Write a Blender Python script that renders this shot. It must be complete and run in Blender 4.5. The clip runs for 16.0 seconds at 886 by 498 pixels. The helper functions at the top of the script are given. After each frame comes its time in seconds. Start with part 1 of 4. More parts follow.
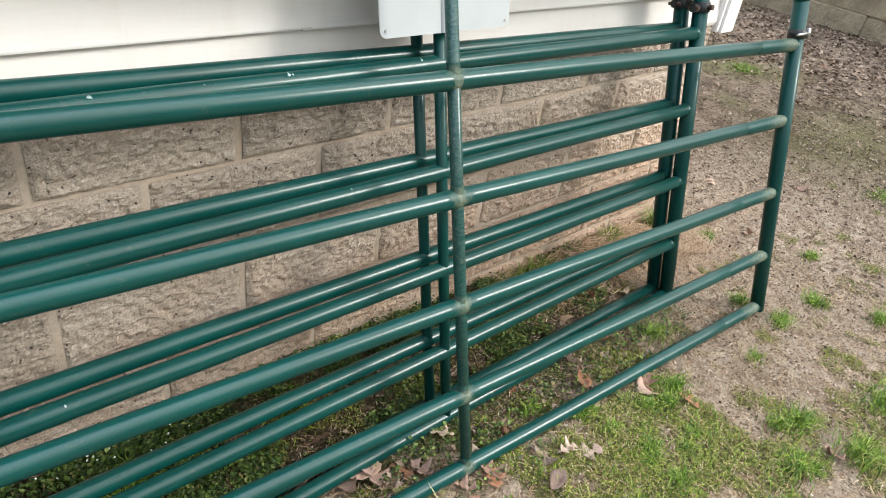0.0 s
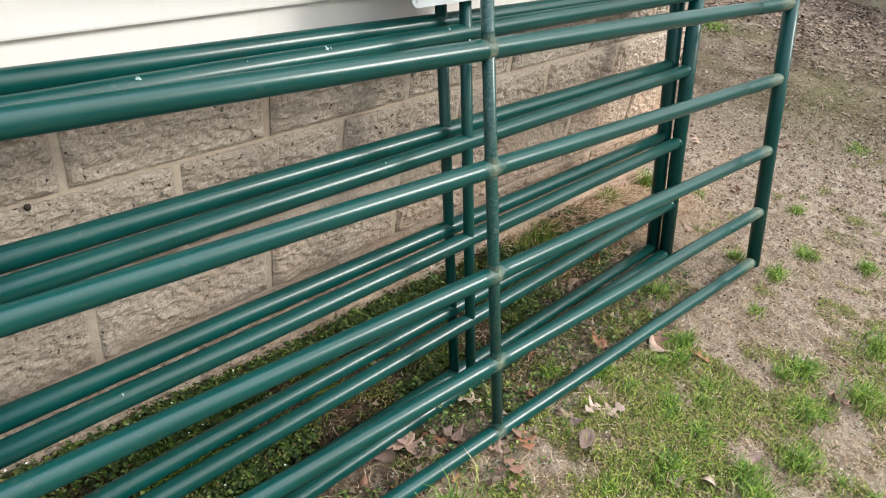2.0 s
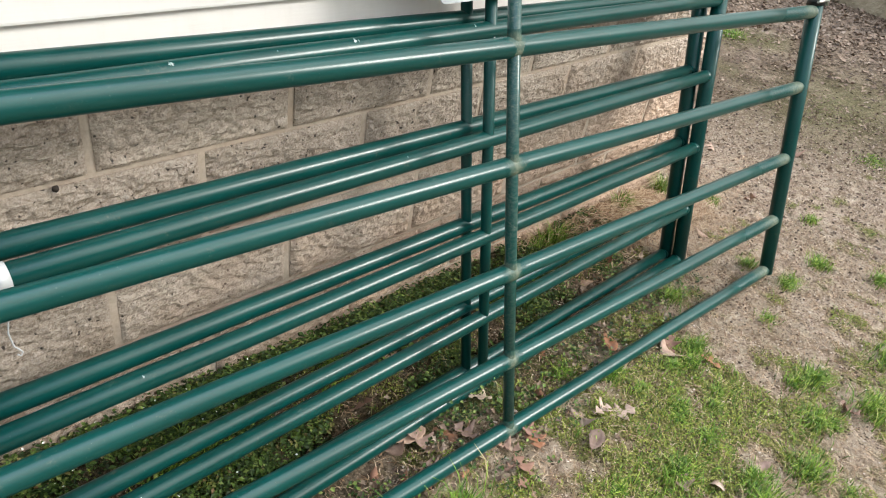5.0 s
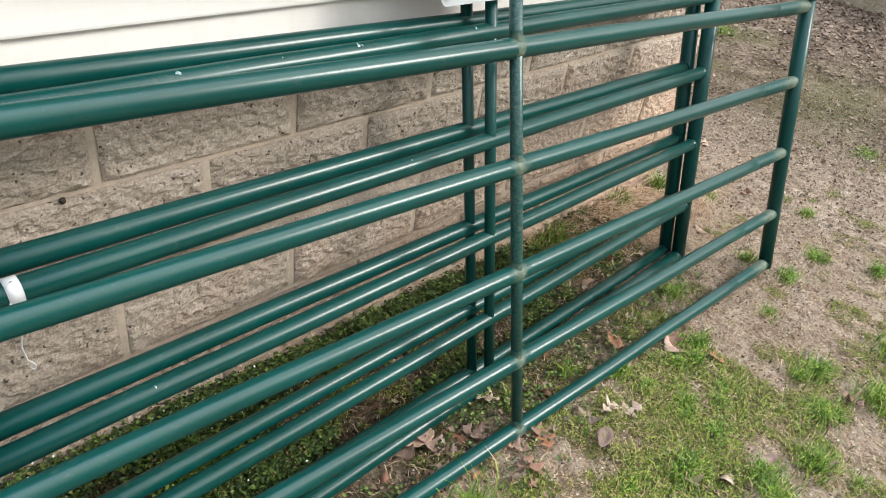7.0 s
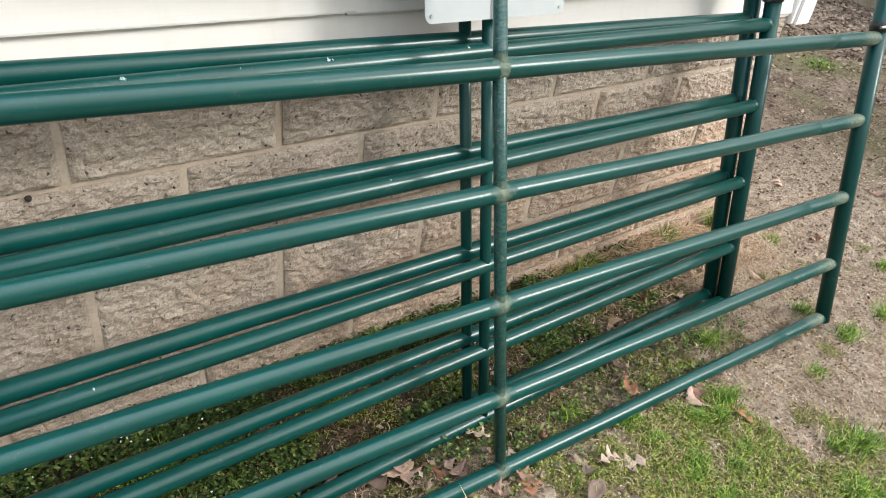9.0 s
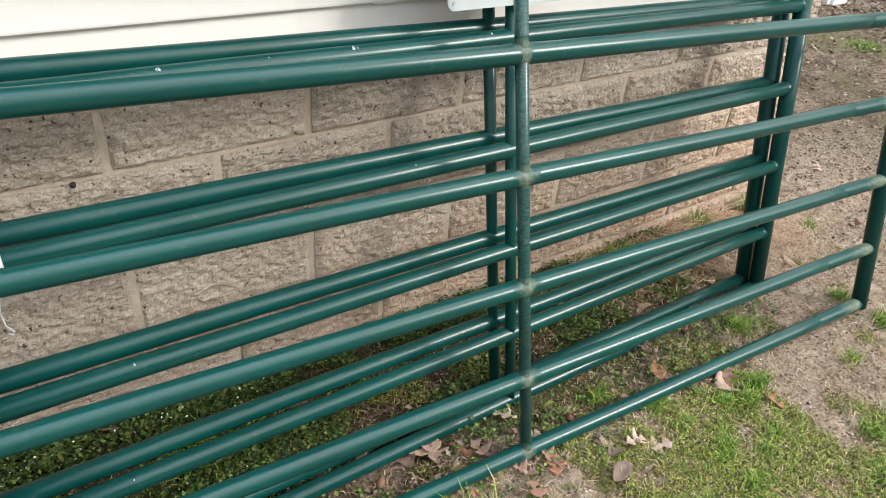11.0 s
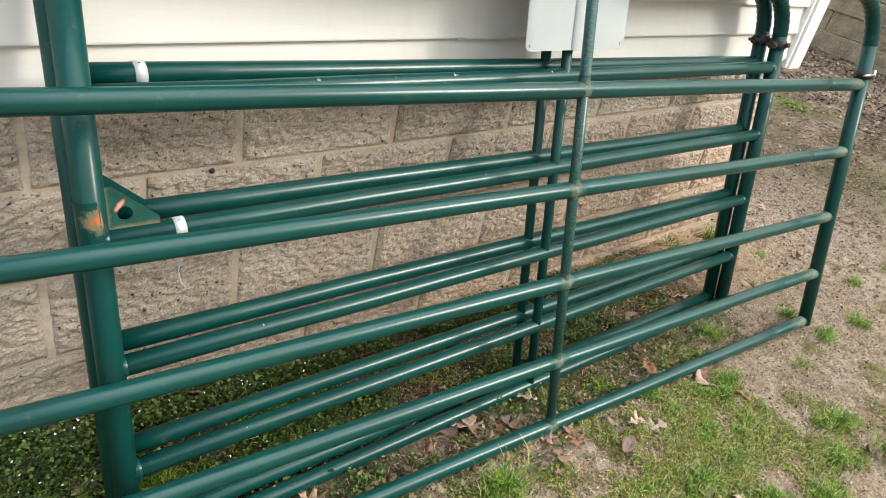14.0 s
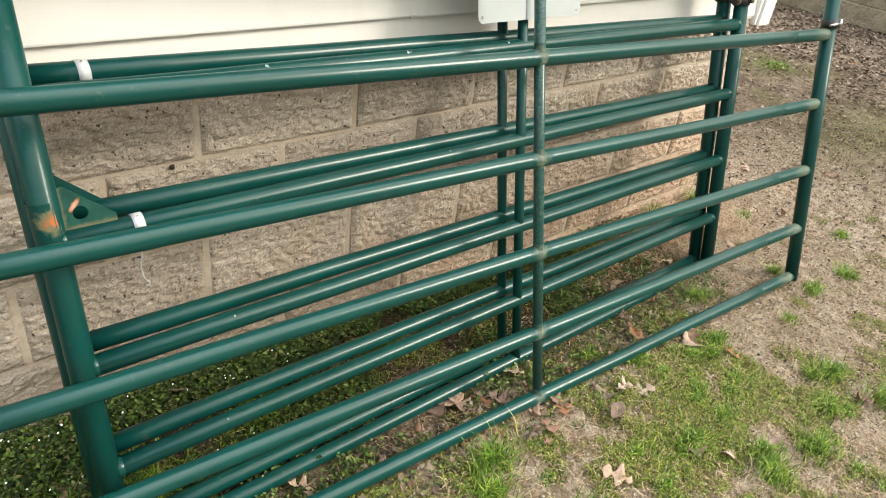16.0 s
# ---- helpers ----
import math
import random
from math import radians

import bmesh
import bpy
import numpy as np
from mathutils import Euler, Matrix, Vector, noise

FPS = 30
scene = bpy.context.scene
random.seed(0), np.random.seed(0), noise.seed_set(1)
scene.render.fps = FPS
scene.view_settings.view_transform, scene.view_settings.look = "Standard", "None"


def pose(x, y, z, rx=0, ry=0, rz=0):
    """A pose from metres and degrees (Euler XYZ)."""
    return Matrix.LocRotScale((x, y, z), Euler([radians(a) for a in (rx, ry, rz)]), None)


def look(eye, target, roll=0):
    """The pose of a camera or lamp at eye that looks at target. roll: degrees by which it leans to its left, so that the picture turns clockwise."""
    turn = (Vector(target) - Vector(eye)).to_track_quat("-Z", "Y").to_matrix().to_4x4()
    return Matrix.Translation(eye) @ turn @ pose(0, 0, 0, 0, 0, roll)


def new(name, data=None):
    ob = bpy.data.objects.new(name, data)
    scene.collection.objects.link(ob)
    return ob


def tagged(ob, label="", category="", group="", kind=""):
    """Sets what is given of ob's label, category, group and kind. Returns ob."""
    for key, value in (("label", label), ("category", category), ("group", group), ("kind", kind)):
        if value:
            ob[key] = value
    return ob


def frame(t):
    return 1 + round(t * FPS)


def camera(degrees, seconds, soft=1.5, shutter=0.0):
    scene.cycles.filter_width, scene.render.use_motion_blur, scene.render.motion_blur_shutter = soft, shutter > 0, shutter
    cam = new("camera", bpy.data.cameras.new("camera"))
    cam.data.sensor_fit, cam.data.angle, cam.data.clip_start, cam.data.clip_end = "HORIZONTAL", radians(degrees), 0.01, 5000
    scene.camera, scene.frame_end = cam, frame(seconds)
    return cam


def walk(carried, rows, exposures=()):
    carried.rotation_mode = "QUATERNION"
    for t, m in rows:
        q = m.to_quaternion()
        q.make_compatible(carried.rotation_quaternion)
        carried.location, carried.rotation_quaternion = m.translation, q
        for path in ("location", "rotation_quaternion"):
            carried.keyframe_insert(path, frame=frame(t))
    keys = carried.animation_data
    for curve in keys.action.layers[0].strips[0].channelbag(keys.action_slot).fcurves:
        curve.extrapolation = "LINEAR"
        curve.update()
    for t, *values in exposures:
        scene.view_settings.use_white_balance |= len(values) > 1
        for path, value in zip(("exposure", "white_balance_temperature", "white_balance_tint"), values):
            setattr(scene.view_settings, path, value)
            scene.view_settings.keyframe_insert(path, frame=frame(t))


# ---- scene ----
cam = camera(66.0, 16.0, soft=1.0)
PATH = [
    (0, (0.456, 0.595, 1.349), (1.695, 1.759, 0.296), 8.8),
    (0.5, (0.395, 0.674, 1.331), (1.654, 1.819, 0.281), 7.5),
    (1, (0.373, 0.689, 1.321), (1.673, 1.757, 0.239), 7.7),
    (1.5, (0.351, 0.699, 1.33), (1.655, 1.763, 0.25), 8.1),
    (2, (0.347, 0.704, 1.341), (1.633, 1.746, 0.219), 8.8),
    (2.5, (0.343, 0.704, 1.334), (1.659, 1.74, 0.241), 8.5),
    (3, (0.341, 0.71, 1.338), (1.634, 1.743, 0.214), 10.0),
    (3.5, (0.332, 0.697, 1.337), (1.628, 1.739, 0.226), 9.6),
    (4, (0.33, 0.694, 1.33), (1.592, 1.738, 0.182), 9.7),
    (4.5, (0.329, 0.707, 1.333), (1.579, 1.78, 0.199), 9.9),
    (5, (0.321, 0.713, 1.332), (1.595, 1.769, 0.209), 10.3),
    (5.2, (0.317, 0.707, 1.329), (1.595, 1.79, 0.238), 9.6),
    (7.3, (0.3, 0.739, 1.329), (1.591, 1.781, 0.213), 9.2),
    (7.5, (0.303, 0.742, 1.334), (1.594, 1.796, 0.228), 9.4),
    (8, (0.35, 0.72, 1.35), (1.594, 1.764, 0.182), 9.6),
    (8.5, (0.448, 0.671, 1.336), (1.594, 1.839, 0.186), 7.2),
    (9, (0.516, 0.613, 1.331), (1.625, 1.866, 0.236), 8.2),
    (9.5, (0.53, 0.59, 1.338), (1.597, 1.891, 0.258), 5.7),
    (10, (0.511, 0.581, 1.343), (1.52, 1.892, 0.219), 6.1),
    (10.2, (0.51, 0.58, 1.334), (1.529, 1.883, 0.211), 6.0),
    (12.3, (0.529, 0.551, 1.348), (1.519, 1.868, 0.213), 6.6),
    (12.5, (0.507, 0.559, 1.348), (1.522, 1.869, 0.227), 8.0),
    (13, (0.327, 0.549, 1.341), (1.459, 1.821, 0.291), 9.0),
    (13.5, (0.134, 0.545, 1.361), (1.3, 1.766, 0.29), 10.8),
    (14, (0.094, 0.544, 1.377), (1.298, 1.765, 0.348), 12.5),
    (14.5, (0.111, 0.527, 1.376), (1.289, 1.775, 0.349), 10.8),
    (15, (0.131, 0.506, 1.372), (1.292, 1.767, 0.341), 9.4),
    (15.5, (0.145, 0.49, 1.37), (1.317, 1.724, 0.32), 8.6),
    (16, (0.144, 0.48, 1.363), (1.338, 1.692, 0.311), 8.0),
]
EXPOSURES = [(0.0, 1.19, 6500, 10), (12.8, 1.19, 6500, 10), (14.2, 1.16, 6800, 8), (16.0, 1.24, 7100, 7)]
walk(cam, [(t, look(eye, target, roll)) for t, eye, target, roll in PATH], EXPOSURES)
SKY, SUN, SUN_SIZE, ROUGH, CLOUD, GLARE = 0.35, 1.35, 16.0, 0.245, 1.1, (3.0, 3.07, 3.0)

# ---- world and sun ----
SUN_FROM = Vector((0.90, -0.95, 0.82)).normalized()
world = bpy.data.worlds.new("world")
scene.world = world
world.use_nodes = True
wn, wl = world.node_tree.nodes, world.node_tree.links
wn.clear()
sky = wn.new("ShaderNodeTexSky")
sky.sky_type, sky.sun_disc = "NISHITA", False
sky.sun_elevation = math.asin(SUN_FROM.z)
sky.sun_rotation = math.atan2(SUN_FROM.x, SUN_FROM.y)
sky.air_density, sky.dust_density, sky.ozone_density = 1.0, 2.0, 1.0
pale = wn.new("ShaderNodeHueSaturation")
pale.inputs["Saturation"].default_value = 0.5
back = wn.new("ShaderNodeBackground")
back.inputs["Strength"].default_value = SKY
wout = wn.new("ShaderNodeOutputWorld")
wl.new(sky.outputs[0], pale.inputs["Color"])
# cloud cover: the zenith is brighter than the horizon
way = wn.new("ShaderNodeTexCoord")
split = wn.new("ShaderNodeSeparateXYZ")
up = wn.new("ShaderNodeMath")
up.operation = "MAXIMUM"
up.inputs[1].default_value = 0.0
peak = wn.new("ShaderNodeMath")
peak.operation = "POWER"
peak.inputs[1].default_value = 5.0
rise = wn.new("ShaderNodeMath")
rise.operation = "MULTIPLY_ADD"
rise.inputs[1].default_value, rise.inputs[2].default_value = 1.5, 0.06
veil = wn.new("ShaderNodeMath")
veil.operation = "MULTIPLY_ADD"
veil.inputs[1].default_value = CLOUD
wl.new(up.outputs[0], peak.inputs[0])
wl.new(up.outputs[0], rise.inputs[0])
wl.new(peak.outputs[0], veil.inputs[0])
wl.new(rise.outputs[0], veil.inputs[2])
cloud = wn.new("ShaderNodeMix")
cloud.data_type, cloud.blend_type = "RGBA", "MULTIPLY"
cloud.inputs[0].default_value = 1.0
wl.new(way.outputs["Generated"], split.inputs[0])
wl.new(split.outputs[2], up.inputs[0])
# the cloud hides the glare round the sun
even = wn.new("ShaderNodeMix")
even.data_type, even.blend_type = "RGBA", "DARKEN"
even.inputs[0].default_value = 1.0
even.inputs[7].default_value = (*GLARE, 1)
wl.new(pale.outputs[0], even.inputs[6])
wl.new(even.outputs[2], cloud.inputs[6])
wl.new(veil.outputs[0], cloud.inputs[7])
wl.new(cloud.outputs[2], back.inputs["Color"])
wl.new(back.outputs[0], wout.inputs["Surface"])
sun_data = bpy.data.lights.new("sun", "SUN")
sun_data.energy, sun_data.angle, sun_data.color = SUN, radians(SUN_SIZE), (1.0, 0.97, 0.92)
sun = new("sun", sun_data)
sun.matrix_world = look(SUN_FROM * 20, (0, 0, 0))

# ---- materials ----


class Nodes:
    """A short way to write one node material."""

    def __init__(self, name, rough=0.6, metal=0.0, spec=0.5):
        self.mat = bpy.data.materials.new(name)
        self.mat.use_nodes = True
        self.tree = self.mat.node_tree
        self.tree.nodes.clear()
        out = self.tree.nodes.new("ShaderNodeOutputMaterial")
        self.bsdf = self.tree.nodes.new("ShaderNodeBsdfPrincipled")
        self.tree.links.new(self.bsdf.outputs[0], out.inputs[0])
        self.put(self.bsdf, Roughness=rough, Metallic=metal)
        self.bsdf.inputs["Specular IOR Level"].default_value = spec

    def put(self, node, **values):
        for key, value in values.items():
            self.plug(node.inputs[key.replace("_", " ")], value)
        return node

    def plug(self, socket, value):
        if isinstance(value, bpy.types.NodeSocket):
            self.tree.links.new(value, socket)
        elif isinstance(value, tuple) and len(value) == 3 and socket.type == "RGBA":
            socket.default_value = (*value, 1)
        else:
            socket.default_value = value

    def coord(self, kind="Object"):
        return self.tree.nodes.new("ShaderNodeTexCoord").outputs[kind]

    def place(self):
        return self.tree.nodes.new("ShaderNodeNewGeometry").outputs["Position"]

    def scaled(self, vec, scale):
        m = self.tree.nodes.new("ShaderNodeMapping")
        self.put(m, Vector=vec, Scale=scale)
        return m.outputs[0]

    def noise(self, vec, scale, detail=4.0, rough=0.55, distort=0.0):
        n = self.tree.nodes.new("ShaderNodeTexNoise")
        self.put(n, Vector=vec, Scale=scale, Detail=detail, Roughness=rough, Distortion=distort)
        return n.outputs[0]

    def ramp(self, fac, *stops):
        n = self.tree.nodes.new("ShaderNodeValToRGB")
        while len(n.color_ramp.elements) < len(stops):
            n.color_ramp.elements.new(0.5)
        for e, (pos, col) in zip(n.color_ramp.elements, stops):
            e.position = pos
            e.color = (*col, 1) if isinstance(col, tuple) else (col, col, col, 1)
        self.plug(n.inputs[0], fac)
        return n.outputs[0]

    def mix(self, fac, a, b, blend="MIX"):
        n = self.tree.nodes.new("ShaderNodeMix")
        n.data_type, n.blend_type = "RGBA", blend
        self.plug(n.inputs[0], fac)
        self.plug(n.inputs[6], a)
        self.plug(n.inputs[7], b)
        return n.outputs[2]

    def math(self, op, a, b=0.5, c=0.5):
        n = self.tree.nodes.new("ShaderNodeMath")
        n.operation = op
        for socket, value in zip(n.inputs, (a, b, c)):
            self.plug(socket, value)
        return n.outputs[0]

    def axis(self, vec, which):
        n = self.tree.nodes.new("ShaderNodeSeparateXYZ")
        self.plug(n.inputs[0], vec)
        return n.outputs[which]

    def attr(self, name):
        n = self.tree.nodes.new("ShaderNodeAttribute")
        n.attribute_name = name
        return n.outputs["Fac"]

    def chance(self, island=False):
        if island:
            return self.tree.nodes.new("ShaderNodeNewGeometry").outputs["Random Per Island"]
        return self.tree.nodes.new("ShaderNodeObjectInfo").outputs["Random"]

    def bump(self, height, strength, distance):
        n = self.tree.nodes.new("ShaderNodeBump")
        self.put(n, Height=height, Strength=strength, Distance=distance)
        self.plug(self.bsdf.inputs["Normal"], n.outputs[0])

    def done(self, colour, rough=None):
        self.plug(self.bsdf.inputs["Base Color"], colour)
        if rough is not None:
            self.plug(self.bsdf.inputs["Roughness"], rough)
        return self.mat


def paint_material(name, wear, dust, dull=0.0, spec=0.30):
    """Glossy green enamel with fine dust, run marks and scuffs."""
    n = Nodes(name, 0.3, 0.0, spec)
    p = n.place()
    big = n.noise(p, 5.0, 5.0)
    fine = n.noise(p, 160.0, 3.0)
    green = n.ramp(big, (0.3, (0.0012, 0.040, 0.034)), (0.7, (0.0018, 0.055, 0.047)))
    streak = n.noise(n.scaled(p, (3, 30, 30)), 6.0, 6.0, 0.7)
    film = n.ramp(streak, (0.55 - 0.2 * wear, 0.0), (0.78 - 0.2 * wear, dust))
    col = n.mix(film, green, (0.10, 0.13, 0.10))
    scuff = n.ramp(n.noise(p, 38.0, 8.0, 0.72), (0.62, 0.0), (0.70, wear))
    col = n.mix(scuff, col, (0.22, 0.20, 0.14))
    speck = n.ramp(n.noise(p, 330.0, 2.0), (0.70, 0.0), (0.76, 0.35))
    col = n.mix(speck, col, (0.16, 0.20, 0.17))
    rough = n.math("ADD", n.math("MULTIPLY", streak, 0.12), n.math("MULTIPLY", scuff, 0.4))
    rough = n.math("ADD", rough, ROUGH + dull)
    n.put(n.bsdf, Coat_Weight=0.16, Coat_Roughness=0.15)
    n.bump(n.math("ADD", n.math("MULTIPLY", fine, 0.15), big), 0.06, 0.004)
    return n.done(col, rough)


def weld_material(name, fade, shift=0.0):
    """Khaki rust bloom and dried dirt round a weld, ragged towards both ends."""
    n = Nodes(name, 0.75, 0.0, 0.3)
    o, p = n.coord(), n.place()
    along = n.math("ABSOLUTE", n.math("SUBTRACT", n.axis(o, 0), shift))
    ragged = n.math("ADD", n.math("MULTIPLY", n.noise(p, 70.0, 6.0, 0.7), 1.5), n.math("MULTIPLY", along, -fade))
    mask = n.ramp(ragged, (0.22, 0.0), (0.75, 0.62))
    tan = n.ramp(n.noise(p, 120.0, 5.0), (0.35, (0.10, 0.125, 0.08)), (0.65, (0.25, 0.255, 0.175)))
    col = n.mix(mask, (0.0013, 0.046, 0.039), tan)
    n.bump(n.noise(p, 260.0, 4.0), 0.3, 0.003)
    return n.done(col, n.math("ADD", n.math("MULTIPLY", mask, 0.45), ROUGH + 0.06))


def rust_material():
    n = Nodes("rust_patch", 0.85, 0.0, 0.25)
    o, p = n.coord(), n.place()
    far = n.tree.nodes.new("ShaderNodeVectorMath")
    far.operation = "LENGTH"
    shift = n.tree.nodes.new("ShaderNodeVectorMath")
    shift.operation = "SUBTRACT"
    n.plug(shift.inputs[0], o)
    shift.inputs[1].default_value = (0.010, -0.022, 0.012)
    n.plug(far.inputs[0], shift.outputs[0])
    ragged = n.math("ADD", n.math("MULTIPLY", n.noise(p, 45.0, 6.0, 0.7), 1.3), n.math("MULTIPLY", far.outputs["Value"], -20.0))
    mask = n.ramp(ragged, (-0.0, 0.0), (0.22, 1.0))
    core = n.ramp(ragged, (0.18, (0.15, 0.14, 0.08)), (0.36, (0.20, 0.12, 0.055)), (0.50, (0.40, 0.125, 0.045)))
    col = n.mix(mask, (0.0013, 0.046, 0.039), core)
    n.bump(n.noise(p, 300.0, 4.0), 0.4, 0.003)
    return n.done(col, n.math("ADD", n.math("MULTIPLY", mask, 0.45), ROUGH + 0.08))


def gusset_material():
    """Green enamel plate with one slanting orange rust streak and khaki dirt along its welded edges."""
    n = Nodes("rust_streaked_plate", 0.4, 0.0, 0.4)
    o, p = n.coord(), n.place()
    x, z = n.math("SUBTRACT", n.axis(o, 0), 0.024), n.math("SUBTRACT", n.axis(o, 2), 0.042)
    u = n.math("ADD", n.math("MULTIPLY", x, 40.0), n.math("MULTIPLY", z, 43.0))
    v = n.math("SUBTRACT", n.math("MULTIPLY", z, 120.0), n.math("MULTIPLY", x, 128.0))
    far = n.math("SQRT", n.math("ADD", n.math("MULTIPLY", u, u), n.math("MULTIPLY", v, v)))
    far = n.math("ADD", far, n.math("MULTIPLY", n.noise(p, 160.0, 5.0, 0.7), 0.9))
    edge = n.math("MINIMUM", n.axis(o, 0), n.axis(o, 2))
    dirt = n.math("ADD", n.math("MULTIPLY", edge, 60.0), n.math("MULTIPLY", n.noise(p, 110.0, 5.0, 0.7), 0.9))
    green = n.ramp(n.noise(p, 60.0, 5.0), (0.3, (0.003, 0.045, 0.034)), (0.7, (0.012, 0.075, 0.056)))
    col = n.mix(n.ramp(dirt, (0.55, 0.75), (1.0, 0.0)), green, (0.17, 0.15, 0.08))
    far = n.math("MULTIPLY", far, 0.5)
    col = n.mix(n.ramp(far, (0.5, 1.0), (0.72, 0.0)), col, n.ramp(far, (0.35, (0.55, 0.30, 0.22)), (0.6, (0.34, 0.13, 0.05))))
    n.bump(n.noise(p, 300.0, 4.0), 0.2, 0.002)
    return n.done(col)


def block_material():
    """Split-face concrete: buff grey broken faces, pits, clay stain low down."""
    n = Nodes("split_face_block", 0.95, 0.0, 0.12)
    p = n.place()
    ran = n.chance()
    q = n.scaled(p, (1.0, 1.0, 1.7))
    facet = n.noise(q, 48.0, 8.0, 0.66, 0.2)
    grain = n.noise(p, 210.0, 5.0, 0.7)
    blot = n.noise(p, 7.0, 5.0, 0.6)
    base = n.ramp(grain, (0.30, (0.35, 0.28, 0.22)), (0.52, (0.55, 0.46, 0.375)), (0.72, (0.70, 0.61, 0.52)))
    base = n.mix(n.ramp(blot, (0.42, 0.0), (0.7, 0.4)), base, (0.45, 0.38, 0.30))
    base = n.mix(n.ramp(facet, (0.33, 0.45), (0.43, 0.0)), base, (0.26, 0.20, 0.145))
    base = n.mix(n.ramp(facet, (0.56, 0.0), (0.68, 0.5)), base, (0.68, 0.62, 0.53))
    pit = n.noise(p, 95.0, 2.0, 0.4)
    base = n.mix(n.ramp(pit, (0.27, 0.9), (0.33, 0.0)), base, (0.06, 0.05, 0.045))
    z = n.axis(p, 2)
    x = n.axis(p, 0)
    clay = n.math("ADD", n.math("MULTIPLY", blot, 0.55), n.math("ADD", n.math("MULTIPLY", z, -0.75), n.math("MULTIPLY", x, 0.16)))
    clay = n.ramp(clay, (0.12, 0.0), (0.50, 0.6))
    base = n.mix(clay, base, (0.52, 0.33, 0.215))
    tone = n.math("ADD", n.math("MULTIPLY", ran, 0.24), 0.88)
    shade = n.tree.nodes.new("ShaderNodeCombineColor")
    for k in range(3):
        n.plug(shade.inputs[k], tone)
    base = n.mix(1.0, base, shade.outputs[0], "MULTIPLY")
    h = n.math("ADD", facet, n.math("MULTIPLY", grain, 0.12))
    h = n.math("ADD", h, n.math("MULTIPLY", n.ramp(pit, (0.25, 0.0), (0.36, 1.0)), 0.12))
    n.bump(h, 1.0, 0.013)
    return n.done(base)


def mortar_material():
    n = Nodes("mortar", 0.95, 0.0, 0.15)
    p = n.place()
    col = n.ramp(n.noise(p, 60.0, 6.0, 0.65), (0.3, (0.43, 0.355, 0.28)), (0.7, (0.60, 0.51, 0.41)))
    col = n.mix(n.ramp(n.noise(p, 7.0, 3.0), (0.45, 0.0), (0.7, 0.4)), col, (0.48, 0.34, 0.24))
    n.bump(n.noise(p, 300.0, 4.0), 0.5, 0.003)
    return n.done(col)


def siding_material(name, tone):
    """Cream vinyl with faint wood grain and streaky dirt."""
    n = Nodes(name, 0.42, 0.0, 0.4)
    p = n.place()
    grain = n.noise(n.scaled(p, (2.5, 60, 60)), 4.0, 5.0, 0.6)
    dirt = n.noise(n.scaled(p, (9, 9, 1.5)), 2.2, 5.0, 0.65)
    col = n.ramp(grain, (0.3, tuple(c * 0.965 for c in tone)), (0.7, tone))
    col = n.mix(n.ramp(dirt, (0.5, 0.0), (0.8, 0.30)), col, tuple(c * m for c, m in zip(tone, (0.80, 0.76, 0.70))))
    n.bump(grain, 0.10, 0.004)
    return n.done(col)


def plain(name, a, b, scale, rough, metal=0.0, bump=0.2, depth=0.003, spec=0.4):
    n = Nodes(name, rough, metal, spec)
    p = n.place()
    f = n.noise(p, scale, 6.0, 0.62)
    n.bump(n.noise(p, scale * 5, 4.0), bump, depth)
    return n.done(n.ramp(f, (0.32, a), (0.68, b)))


